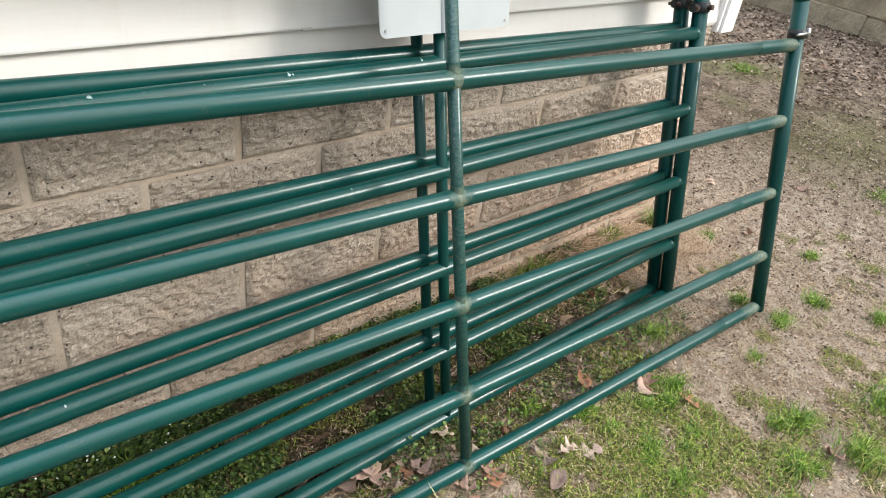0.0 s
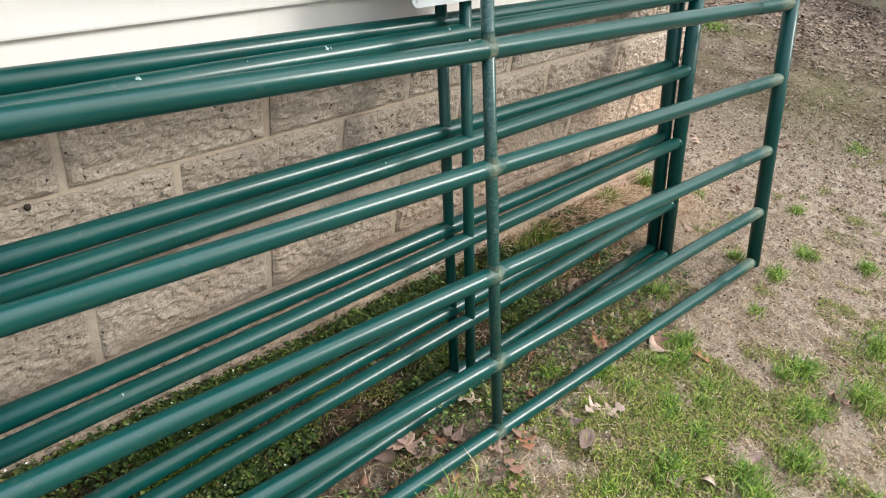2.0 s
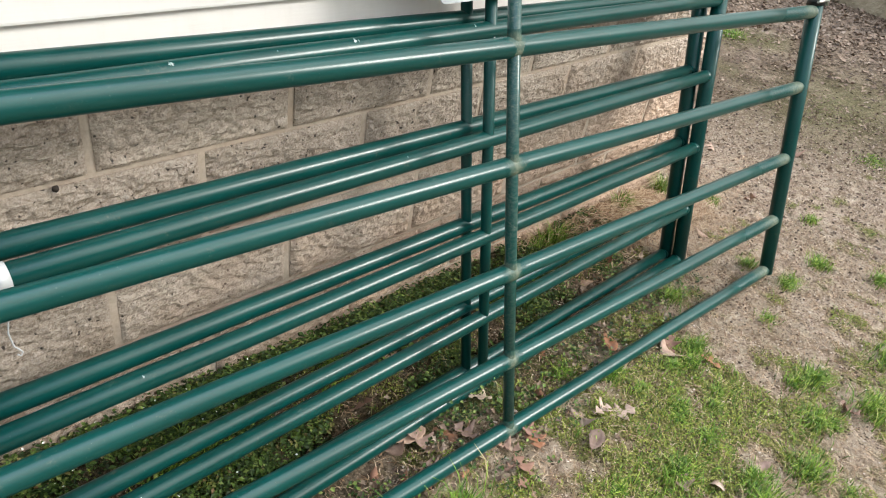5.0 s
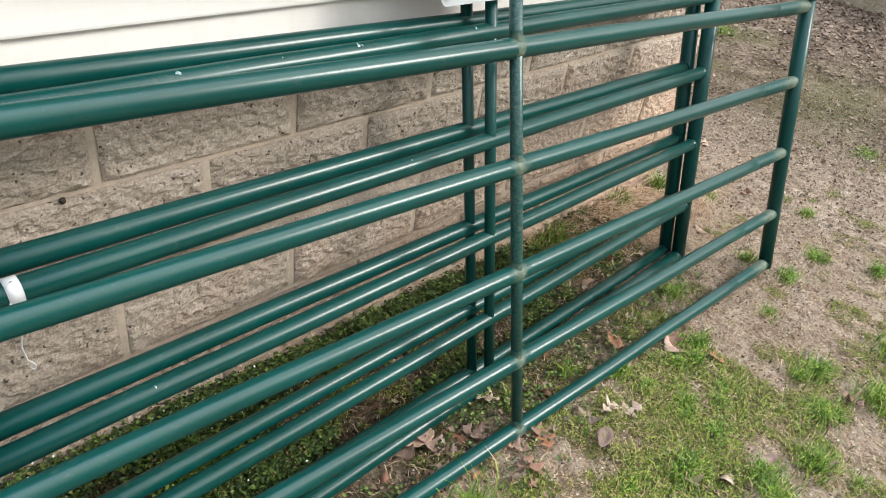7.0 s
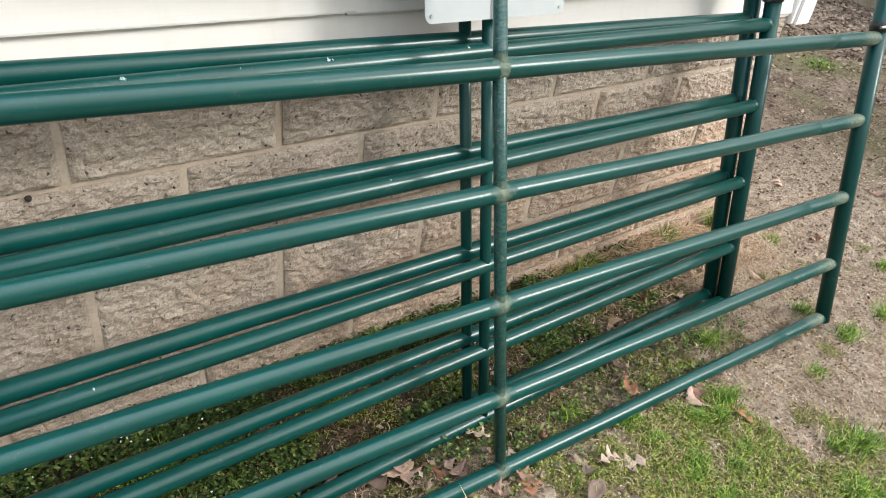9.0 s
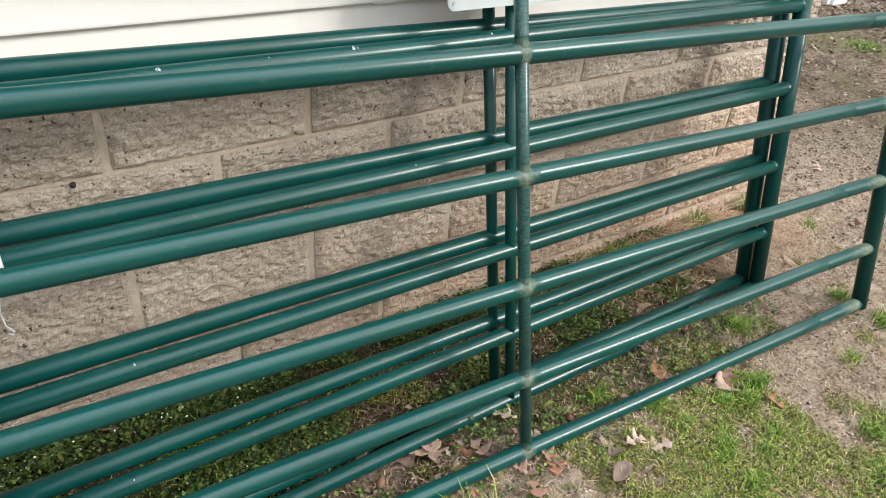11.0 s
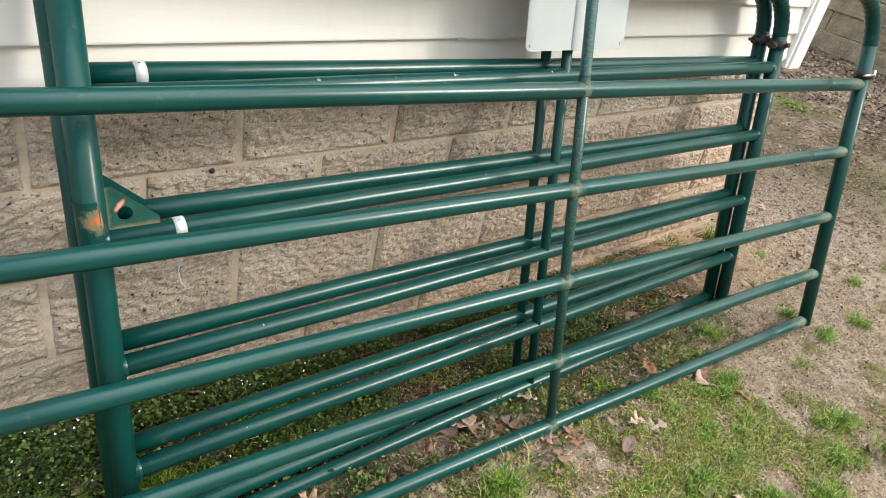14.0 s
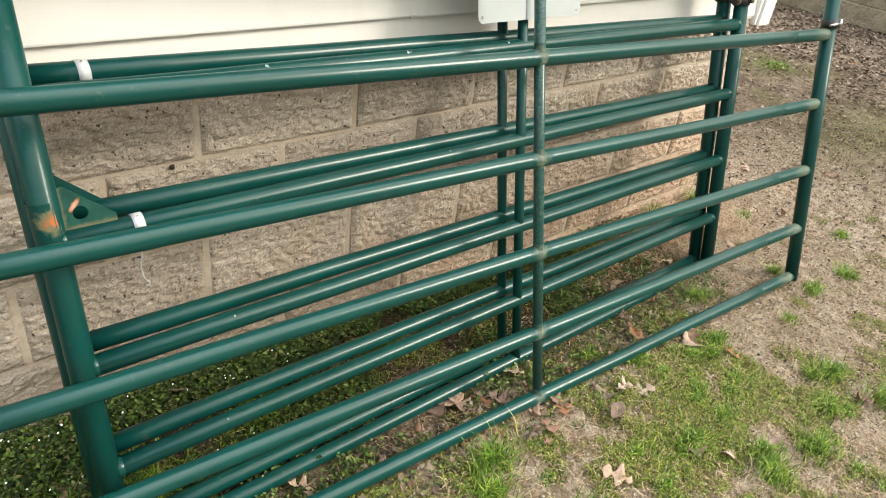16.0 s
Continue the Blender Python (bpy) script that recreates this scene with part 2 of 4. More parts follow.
def ground_material():
    """Pale clay with damp crumbs; thatch and dark humus where turf grows; humus and painted shade by the wall."""
    n = Nodes("yard_soil", 0.95, 0.0, 0.12)
    p = n.place()
    turf, litter, humus_shade = n.attr("turf"), n.attr("litter"), n.attr("humus_shade")
    big = n.noise(p, 3.4, 6.0, 0.68)
    mid = n.noise(p, 17.0, 7.0, 0.72)
    fine = n.noise(p, 110.0, 7.0, 0.75)
    clay = n.ramp(mid, (0.34, (0.21, 0.143, 0.092)), (0.50, (0.46, 0.35, 0.255)), (0.64, (0.66, 0.54, 0.41)))
    clay = n.mix(n.ramp(fine, (0.38, 0.55), (0.48, 0.0)), clay, (0.13, 0.088, 0.056))
    clay = n.mix(n.ramp(fine, (0.56, 0.0), (0.64, 0.7)), clay, (0.74, 0.62, 0.48))
    clay = n.mix(n.ramp(big, (0.46, 0.0), (0.66, 0.5)), clay, n.ramp(fine, (0.38, (0.10, 0.072, 0.04)), (0.60, (0.40, 0.305, 0.20))))
    thatch = n.ramp(fine, (0.37, (0.06, 0.045, 0.023)), (0.50, (0.25, 0.20, 0.11)), (0.64, (0.52, 0.43, 0.27)))
    col = n.mix(n.ramp(n.math("ADD", turf, n.math("MULTIPLY", mid, 0.6)), (0.30, 0.0), (0.58, 0.92)), clay, thatch)
    moss = n.ramp(fine, (0.37, (0.07, 0.075, 0.018)), (0.62, (0.26, 0.27, 0.07)))
    col = n.mix(n.ramp(n.math("ADD", turf, n.math("MULTIPLY", n.noise(p, 30.0, 5.0, 0.7), 0.8)), (0.80, 0.0), (1.1, 0.8)), col, moss)
    # humus colour, taken darker to hold the shade under the gates too
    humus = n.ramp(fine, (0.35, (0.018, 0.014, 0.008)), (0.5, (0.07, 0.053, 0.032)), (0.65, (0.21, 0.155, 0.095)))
    col = n.mix(n.math("MULTIPLY", humus_shade, n.ramp(mid, (0.3, 1.0), (0.7, 0.75))), col, humus)
    woods = n.ramp(n.noise(p, 45.0, 7.0, 0.75), (0.38, (0.024, 0.016, 0.010)), (0.52, (0.10, 0.066, 0.043)), (0.66, (0.30, 0.22, 0.155)))
    green = n.ramp(fine, (0.36, (0.035, 0.038, 0.014)), (0.62, (0.20, 0.20, 0.07)))
    # the litter mask also darkens out-of-view ground against bounced light
    col = n.mix(n.math("MULTIPLY", litter, n.ramp(big, (0.3, 0.45), (0.6, 0.95))), col, woods)
    col = n.mix(n.math("MULTIPLY", n.attr("moss"), n.ramp(mid, (0.35, 0.5), (0.6, 0.9))), col, green)
    n.bump(n.math("ADD", n.math("MULTIPLY", fine, 0.7), mid), 1.0, 0.03)
    return n.done(col)


def leafy(name, stops, rough=0.55):
    n = Nodes(name, rough, 0.0, 0.3)
    col = n.ramp(n.chance(True), *stops)
    p = n.place()
    col = n.mix(n.ramp(n.noise(p, 140.0, 3.0), (0.4, 0.0), (0.7, 0.35)), col, (0.05, 0.045, 0.02))
    return n.done(col)


def dead_leaf_material():
    n = Nodes("dead_leaf", 0.7, 0.0, 0.3)
    p = n.place()
    col = n.ramp(n.chance(), (0.0, (0.36, 0.15, 0.07)), (0.25, (0.22, 0.12, 0.085)), (0.5, (0.50, 0.34, 0.24)), (0.75, (0.30, 0.20, 0.16)), (0.9, (0.60, 0.46, 0.35)), (1.0, (0.14, 0.09, 0.07)))
    col = n.mix(n.ramp(n.noise(p, 60.0, 5.0), (0.4, 0.0), (0.7, 0.6)), col, (0.17, 0.11, 0.075))
    n.bump(n.noise(p, 150.0, 3.0), 0.4, 0.003)
    return n.done(col)


GREEN = paint_material("green_enamel", 0.2, 0.10)
# same enamel with its gloss cut, so posts and top rails look shaded
SHADED = paint_material("shaded_green_enamel", 0.2, 0.06, 0.08, 0.2)
WORN = paint_material("worn_green_enamel", 0.6, 0.55)
WELD, WELD_END = weld_material("weld_bloom", 22.0), weld_material("weld_dirt", 5.5, 0.10)
RUST, BLOCK, MORTAR, PLATE = rust_material(), block_material(), mortar_material(), gusset_material()
SIDING = siding_material("cream_vinyl", (0.80, 0.765, 0.72))
TRIM = siding_material("white_trim", (0.82, 0.80, 0.77))
STEEL = plain("grey_sheet", (0.42, 0.445, 0.44), (0.48, 0.505, 0.50), 5.0, 0.38, 0.0, 0.05)
CLAYED = plain("clay_stained_concrete", (0.30, 0.20, 0.135), (0.48, 0.36, 0.26), 25.0, 0.95, 0.0, 0.6, 0.008, 0.1)
RUSTY = plain("rusty_bolt", (0.03, 0.018, 0.013), (0.11, 0.06, 0.04), 140.0, 0.7)
ZINC = plain("zinc_bolt", (0.45, 0.44, 0.42), (0.62, 0.61, 0.58), 40.0, 0.35, 0.9)
BLACK = plain("black_bracket", (0.012, 0.014, 0.013), (0.03, 0.032, 0.03), 60.0, 0.5)
FOIL = plain("silver_tag", (0.50, 0.51, 0.51), (0.62, 0.63, 0.63), 30.0, 0.4, 0.2)
CHIP = plain("bare_chip", (0.16, 0.25, 0.23), (0.55, 0.60, 0.58), 90.0, 0.6)
DARK = plain("dark_mud", (0.025, 0.018, 0.014), (0.06, 0.045, 0.035), 120.0, 0.9)
TIMBER = plain("weathered_timber", (0.19, 0.16, 0.105), (0.34, 0.29, 0.20), 6.0, 0.95, 0.0, 0.8, 0.03, 0.2)
BANK = plain("red_clay_bank", (0.20, 0.10, 0.065), (0.34, 0.19, 0.125), 4.0, 0.95, 0.0, 0.8, 0.05, 0.1)
SOIL, DEAD = ground_material(), dead_leaf_material()
BLADE = leafy("grass_blade", ((0.0, (0.04, 0.09, 0.009)), (0.35, (0.085, 0.18, 0.014)), (0.7, (0.19, 0.31, 0.028)), (0.92, (0.33, 0.41, 0.06)), (1.0, (0.46, 0.37, 0.18))))
MOSS = leafy("moss_leaf", ((0.0, (0.10, 0.11, 0.018)), (0.3, (0.18, 0.205, 0.03)), (0.62, (0.27, 0.30, 0.042)), (0.82, (0.37, 0.37, 0.08)), (0.93, (0.30, 0.21, 0.11)), (1.0, (0.50, 0.40, 0.26))))
WEED = leafy("weed_leaf", ((0.0, (0.010, 0.024, 0.006)), (0.45, (0.036, 0.076, 0.013)), (0.8, (0.11, 0.18, 0.03)), (0.93, (0.22, 0.28, 0.07)), (1.0, (0.20, 0.12, 0.06))))
CRUMB = leafy("clay_crumb", ((0.0, (0.12, 0.08, 0.055)), (0.25, (0.33, 0.24, 0.17)), (0.6, (0.53, 0.42, 0.32)), (1.0, (0.72, 0.61, 0.50))), 0.9)
STRAW = leafy("dry_straw", ((0.0, (0.15, 0.075, 0.04)), (0.5, (0.40, 0.255, 0.145)), (1.0, (0.64, 0.50, 0.34))), 0.7)
LITTER = leafy("leaf_litter", ((0.0, (0.035, 0.022, 0.015)), (0.35, (0.13, 0.085, 0.057)), (0.7, (0.27, 0.19, 0.135)), (0.9, (0.29, 0.21, 0.15)), (1.0, (0.40, 0.31, 0.235))), 0.8)
FLOWER = plain("white_petal", (0.7, 0.72, 0.66), (0.8, 0.8, 0.76), 90.0, 0.6)

# ---- mesh helpers ----


def mesh_of(name, bm, material):
    me = bpy.data.meshes.new(name)
    bm.to_mesh(me)
    bm.free()
    me.materials.append(material)
    return me


def part(name, bm, material, parent=None, label=""):
    ob = new(name, mesh_of(name, bm, material) if isinstance(bm, bmesh.types.BMesh) else bm)
    ob.parent = parent
    return tagged(ob, label)


def tube(pts, r, n=18, bm=None, caps=True):
    """A round bar along a line of points."""
    own = bm is None
    bm = bmesh.new() if own else bm
    pts = [Vector(p) for p in pts]
    rings, side = [], None
    for k, p in enumerate(pts):
        d = (pts[min(k + 1, len(pts) - 1)] - pts[max(k - 1, 0)]).normalized()
        if side is None:
            side = d.orthogonal().normalized()
        side = (side - d * side.dot(d)).normalized()
        up = d.cross(side)
        rad = r[k] if isinstance(r, (list, tuple)) else r
        rings.append([bm.verts.new(p + (side * math.cos(a) + up * math.sin(a)) * rad) for a in (2 * math.pi * j / n for j in range(n))])
    for a, b in zip(rings, rings[1:]):
        for j in range(n):
            bm.faces.new((a[j], a[(j + 1) % n], b[(j + 1) % n], b[j])).smooth = True
    if caps:
        bm.faces.new(rings[0][::-1])
        bm.faces.new(rings[-1])
    if own:
        bmesh.ops.recalc_face_normals(bm, faces=bm.faces[:])
    return bm


def box(lo, hi, bevel=0.0, bm=None):
    bm = bm or bmesh.new()
    made = bmesh.ops.create_cube(bm, size=1.0)["verts"]
    lo, hi = Vector(lo), Vector(hi)
    for v in made:
        v.co = Vector([lo[i] + (v.co[i] + 0.5) * (hi[i] - lo[i]) for i in range(3)])
    if bevel:
        bmesh.ops.bevel(bm, geom=[e for e in bm.edges if e.verts[0] in made], offset=bevel, segments=2, affect="EDGES")
    return bm


def raw(name, verts, faces, material, smooth=False):
    me = bpy.data.meshes.new(name)
    me.from_pydata(verts, [], faces)
    me.materials.append(material)
    if smooth:
        me.shade_smooth()
    return me


def smooth01(a, b, x):
    t = min(1.0, max(0.0, (x - a) / (b - a)))
    return t * t * (3 - 2 * t)


# ---- the lie of the land ----
WALL_Y, BLOCK_END, SIDE_END = 1.826, 3.06, 3.05


MOSSY = [(1.77, 1.34, 0.10), (1.66, 1.06, 0.13), (1.79, 0.97, 0.10), (1.55, 1.22, 0.07), (2.11, 0.99, 0.07), (2.07, 1.39, 0.14), (1.55, 1.35, 0.10), (1.53, 0.99, 0.08), (1.79, 1.10, 0.08), (1.97, 0.90, 0.07), (1.30, 1.17, 0.07), (1.65, 0.93, 0.08)]
BARE = [(1.99, 0.84, 0.06), (2.37, 0.74, 0.08), (2.34, 1.12, 0.12), (2.16, 0.66, 0.08), (1.96, 1.05, 0.07), (1.36, 1.30, 0.08), (2.55, 1.13, 0.14), (1.46, 1.13, 0.06), (2.6, 0.85, 0.15), (2.25, 0.93, 0.07)]
known_turf = {}


def turf_at(x, y):
    """How thick the turf is, 0 to 1."""
    key = (round(x, 2), round(y, 2)) if -0.5 < x < 5 and 0 < y < 2.2 else (x, y)
    if key not in known_turf:
        known_turf[key] = turf_of(*key)
    return known_turf[key]


def turf_of(x, y):
    v = 0.32 + 0.6 * noise.noise((x * 2.1 + 3.1, y * 2.1, 0.3)) + 0.95 * noise.noise((x * 6.3, y * 6.3 + 5, 1.7)) + 1.0 * noise.noise((x * 15, y * 15 + 5, 3.7)) + 0.5 * noise.noise((x * 37, y * 37, 6.1))
    v += 0.16 * smooth01(2.1, 1.3, abs(x - 1.9) + abs(y - 1.1))
    v -= 0.75 * smooth01(2.45, 3.5, x + 0.85 * (y - 0.9))
    v -= 0.5 * smooth01(1.45, 1.75, y) * smooth01(1.7, 2.3, x)
    v -= 0.18 * smooth01(1.32, 1.55, y) * smooth01(2.3, 1.8, x)
    v += 0.22 * smooth01(2.4, 3.4, x) * smooth01(1.1, 0.5, y)
    v -= 1.3 * max(smooth01(0.42, 0.12, y), smooth01(0.0, -0.4, x), smooth01(2.0, 2.4, y))
    for spots, gain in ((MOSSY, 0.55), (BARE, -0.75)):
        for sx, sy, r in spots:
            v += gain * math.exp(-((x - sx) ** 2 + (y - sy) ** 2) / (r * r))
    return min(1.0, max(0.0, v))


def humus_shade_at(x, y):
    # dark humus by the wall, with shade below the gates put into it
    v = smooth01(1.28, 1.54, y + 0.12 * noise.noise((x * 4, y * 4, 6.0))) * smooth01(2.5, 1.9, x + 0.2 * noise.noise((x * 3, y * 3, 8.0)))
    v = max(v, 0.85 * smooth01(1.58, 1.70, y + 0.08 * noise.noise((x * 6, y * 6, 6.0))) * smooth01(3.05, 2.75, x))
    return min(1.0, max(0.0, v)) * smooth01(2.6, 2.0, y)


def litter_and_dark_at(x, y):
    v = smooth01(3.7, 6.0, x + 0.35 * y) + 0.35 * noise.noise((x * 0.8, y * 0.8, 4.0))
    # unseen ground at low y and low x is coloured dark to cut bounced light
    return max(min(1.0, max(0.0, v)) * smooth01(2.9, 4.3, x), smooth01(-0.1, -1.2, y), smooth01(-0.6, -2.0, x))


def moss_at(x, y):
    """Olive moss between the fallen leaves, 0 to 1."""
    v = smooth01(-0.02, 0.3, noise.noise((x * 0.9 + 2.0, y * 1.3, 12.0)) + 0.4 * noise.noise((x * 3.5, y * 3.5, 2.0)))
    return max(0.75 * v * smooth01(4.4, 5.6, x), 0.8 * math.exp(-((x - 5.3) / 0.9) ** 2 - ((y - 1.75) / 0.45) ** 2))


def under_rail(x, y):
    """Along the strip where the lowest rails of the two inner gates lie."""
    return 1.40 < y < 1.54 and 0.3 < x < 2.65


def land(x, y):
    z = -0.004 - 0.020 * smooth01(2.4, 1.7, x) * smooth01(1.30, 1.40, y) * smooth01(1.62, 1.54, y) - 0.026 * (min(max(x, 1.3), 3.3) - 1.3)
    z += 0.085 * smooth01(1.60, 1.80, y) * smooth01(2.2, 0.4, x) * smooth01(4.5, 2.5, y)
    z += 0.056 * smooth01(1.64, 1.79, y) * smooth01(3.15, 2.7, x) * smooth01(1.0, 2.0, x) * smooth01(4.5, 2.5, y)
    z += 0.006 * noise.noise((x * 3, y * 3, 2.0)) + 0.006 * noise.noise((x * 11, y * 11, 7.0)) + 0.007 * noise.noise((x * 31, y * 31, 5.0)) + 0.003 * noise.noise((x * 70, y * 70, 9.0))
    return z


def spread(lo, hi, step, reach, count):
    """Grid lines: even from lo to hi, and wider and wider out to reach beyond."""
    mid = list(np.arange(lo, hi + step / 2, step))
    out = [step * 2 * (reach / step) ** (k / count) for k in range(count + 1)]
    return [lo - d for d in reversed(out)] + mid + [hi + d for d in out]


def make_ground():
    xs, ys = spread(-0.2, 4.2, 0.012, 400, 44), spread(0.30, 1.95, 0.012, 400, 44)
    verts = [(x, y, land(x, y)) for y in ys for x in xs]
    w = len(xs)
    faces = [(j * w + i, j * w + i + 1, (j + 1) * w + i + 1, (j + 1) * w + i) for j in range(len(ys) - 1) for i in range(w - 1)]
    me = raw("ground", verts, faces, SOIL, True)
    for name, fn in (("turf", turf_at), ("litter", litter_and_dark_at), ("humus_shade", humus_shade_at), ("moss", moss_at)):
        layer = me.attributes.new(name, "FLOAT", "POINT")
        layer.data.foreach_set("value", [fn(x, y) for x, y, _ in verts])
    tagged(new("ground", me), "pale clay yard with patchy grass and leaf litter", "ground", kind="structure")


make_ground()

# ---- house: block foundation, siding, corner trim ----
COURSE, LENGTH, Z0 = 0.203, 0.406, 0.679


def block_mesh(width, seed, height=0.193, depth=0.12):
    """One concrete block with a rough, hand-split face towards -y."""
    nx, nz = max(6, int(width / 0.0058)), 34
    verts, faces = [], []
    for k in range(nz + 1):
        for i in range(nx + 1):
            x, z = (i / nx - 0.5) * width, (k / nz - 0.5) * height
            edge = min(1.0, min(width / 2 - abs(x), height / 2 - abs(z)) / 0.010)
            rough = 0.6 + 0.8 * noise.noise((x * 9 + seed * 7, z * 9, seed)) + 1.0 * noise.noise((x * 30 + z * 9, z * 52 + seed * 3, seed)) + 0.85 * noise.noise((x * 66 + seed, z * 95, 2.0)) + 0.5 * noise.noise((x * 130, z * 150 + seed, 4.0))
            verts.append((x, -0.0062 * max(-0.3, rough) * (0.25 + 0.75 * edge) - 0.004 * edge, z))
    w = nx + 1
    faces += [(k * w + i, k * w + i + 1, (k + 1) * w + i + 1, (k + 1) * w + i) for k in range(nz) for i in range(nx)]
    rim = list(range(w)) + [k * w + nx for k in range(1, nz + 1)] + [nz * w + i for i in range(nx - 1, -1, -1)] + [k * w for k in range(nz - 1, 0, -1)]
    start = len(verts)
    verts += [(verts[r][0], depth, verts[r][2]) for r in rim]
    count = len(rim)
    faces += [(rim[j], start + j, start + (j + 1) % count, rim[(j + 1) % count]) for j in range(count)]
    return raw("block", verts, faces, BLOCK)


def make_foundation():
    bm = box((-4.0, WALL_Y + 0.001, -0.25), (BLOCK_END - 0.004, WALL_Y + 0.2, 0.885))
    wall = part("wall_foundation", bm, MORTAR)
    tagged(wall, "split-face concrete block foundation wall with buff mortar", "wall", kind="structure")
    shapes = [block_mesh(LENGTH - 0.016, s + 1) for s in range(7)]
    rng = random.Random(4)
    for course in range(-3, 2):
        z = Z0 + (course - 0.5) * COURSE
        first = 0.687 if course % 2 else 0.484
        for k in range(-9, 8):
            a, b = first + k * LENGTH, first + (k + 1) * LENGTH
            if b < -1.6 or a > BLOCK_END - 0.05:
                continue
            if b > BLOCK_END:
                me, mid = block_mesh(BLOCK_END - a - 0.016, 20 + course), (a + BLOCK_END) / 2
            else:
                me, mid = rng.choice(shapes), (a + b) / 2
            ob = part("block", me, None, wall)
            ob.matrix_basis = pose(mid, WALL_Y + rng.uniform(-0.002, 0.002), z, 0, 180 * rng.randint(0, 1), 0)
    side = part("wall_foundation_side", box((BLOCK_END - 0.2, WALL_Y + 0.2, -0.25), (BLOCK_END - 0.004, 9.0, 0.885)), MORTAR)
    tagged(side, "plain side of the concrete foundation", "wall", kind="structure")
    foot = part("footing", box((1.75, WALL_Y - 0.026, -0.2), (BLOCK_END - 0.01, WALL_Y + 0.0005, 0.018), 0.008), CLAYED)
    tagged(foot, "clay-stained concrete footing ledge under the block wall", "footing", kind="structure")


def lap_bm(x0, x1, z, out):
    """One vinyl clapboard course: slanted face, rounded butt, drip lip; faces -y."""
    y = WALL_Y - 0.012 - out
    prof = [(y + 0.010, z + 0.112), (y + 0.008, z + 0.100), (y - 0.002, z + 0.030), (y - 0.0065, z + 0.004), (y - 0.006, z), (y - 0.001, z - 0.001), (y + 0.008, z + 0.001), (y + 0.02, z + 0.006), (y + 0.022, z + 0.112)]
    bm = bmesh.new()
    a, b = ([bm.verts.new((x, p, q)) for p, q in prof] for x in (x0, x1))
    for j in range(len(prof)):
        bm.faces.new((a[j], a[(j + 1) % len(prof)], b[(j + 1) % len(prof)], b[j]))
    bm.faces.new(a)
    bm.faces.new(b[::-1])
    bmesh.ops.recalc_face_normals(bm, faces=bm.faces[:])
    return bm


def make_siding():
    wall = part("wall_siding", box((-4.0, WALL_Y + 0.012, 0.886), (3.08, WALL_Y + 0.19, 2.7)), SIDING)
    tagged(wall, "cream vinyl lap siding on the house wall", "wall", kind="structure")
    for k in range(18):
        z = 0.850 + k * 0.1055
        cut = 1.233 + (0.0, 0.9, -0.6, 1.5)[k % 4] if k != 1 else 1.233
        for x0, x1, out in ((-4.0, cut + 0.02, 0.003), (cut, SIDE_END, 0.0)):
            part("siding_panel", lap_bm(x0, x1, z - (0.0 if out else 0.004), out), SIDING, wall)
    part("starter_strip", box((-4.0, WALL_Y - 0.013, 0.834), (SIDE_END, WALL_Y + 0.001, 0.87), 0.002), SIDING, wall)
    side = part("wall_siding_side", box((2.9, WALL_Y + 0.19, 0.886), (3.08, 9.0, 2.7)), SIDING)
    tagged(side, "cream vinyl side of the house", "wall", kind="structure")
    trim = part("corner_trim", box((3.068, WALL_Y - 0.036, 0.806), (3.168, WALL_Y + 0.1, 2.7), 0.004), TRIM)
    tagged(trim, "white vinyl corner post of the house", "trim", kind="structure")
    part("channel", box((3.046, WALL_Y - 0.028, 0.81), (3.067, WALL_Y - 0.004, 2.7), 0.003), TRIM, trim)


def make_shell():
    """The plain rest of the house: far walls and a flat roof flush with them."""
    for name, lo, hi, label in (("wall_rear", (-4.0, 9.0, -0.25), (3.08, 9.2, 2.7), "plain cream rear wall of the house"), ("wall_west", (-4.2, WALL_Y, -0.25), (-4.0, 9.2, 2.7), "plain cream west wall of the house")):
        tagged(part(name, box(lo, hi), SIDING), label, "wall", kind="structure")
    tagged(part("roof", box((-4.2, WALL_Y - 0.01, 2.704), (3.17, 9.2, 2.86), 0.01), BANK), "plain flat brown roof of the house", "roof", kind="structure")


make_foundation()
make_siding()
make_shell()

# ---- gate panels ----
RAILS = (0.0, 0.207, 0.441, 0.691, 0.934)


def weld_mesh(radius, length, lumps, material=None):
    """A lumpy sleeve of weld and rust bloom lying on a bar along x."""
    pts = [(length * (k / 8 - 0.5), 0, 0) for k in range(9)]
    rad = [radius + (0.0005 if 0 < k < 8 else -0.0004) + lumps * math.exp(-((k - 4) / 0.9) ** 2) for k in range(9)]
    return mesh_of("weld", tube(pts, rad, 22, caps=False), material or WELD)


def frame_at(right, left, up):
    """The pose of a panel from its lower corners and its lean, its length, and how much its rails fall to the right."""
    run, z = Vector(right) - Vector(left), Vector(up).normalized()
    fall = run.dot(z)
    x = (run - z * fall).normalized()
    m = Matrix((x, z.cross(x), z)).transposed().to_4x4()
    m.translation = Vector(right)
    length = (run - z * fall).length
    return m, length, fall / length


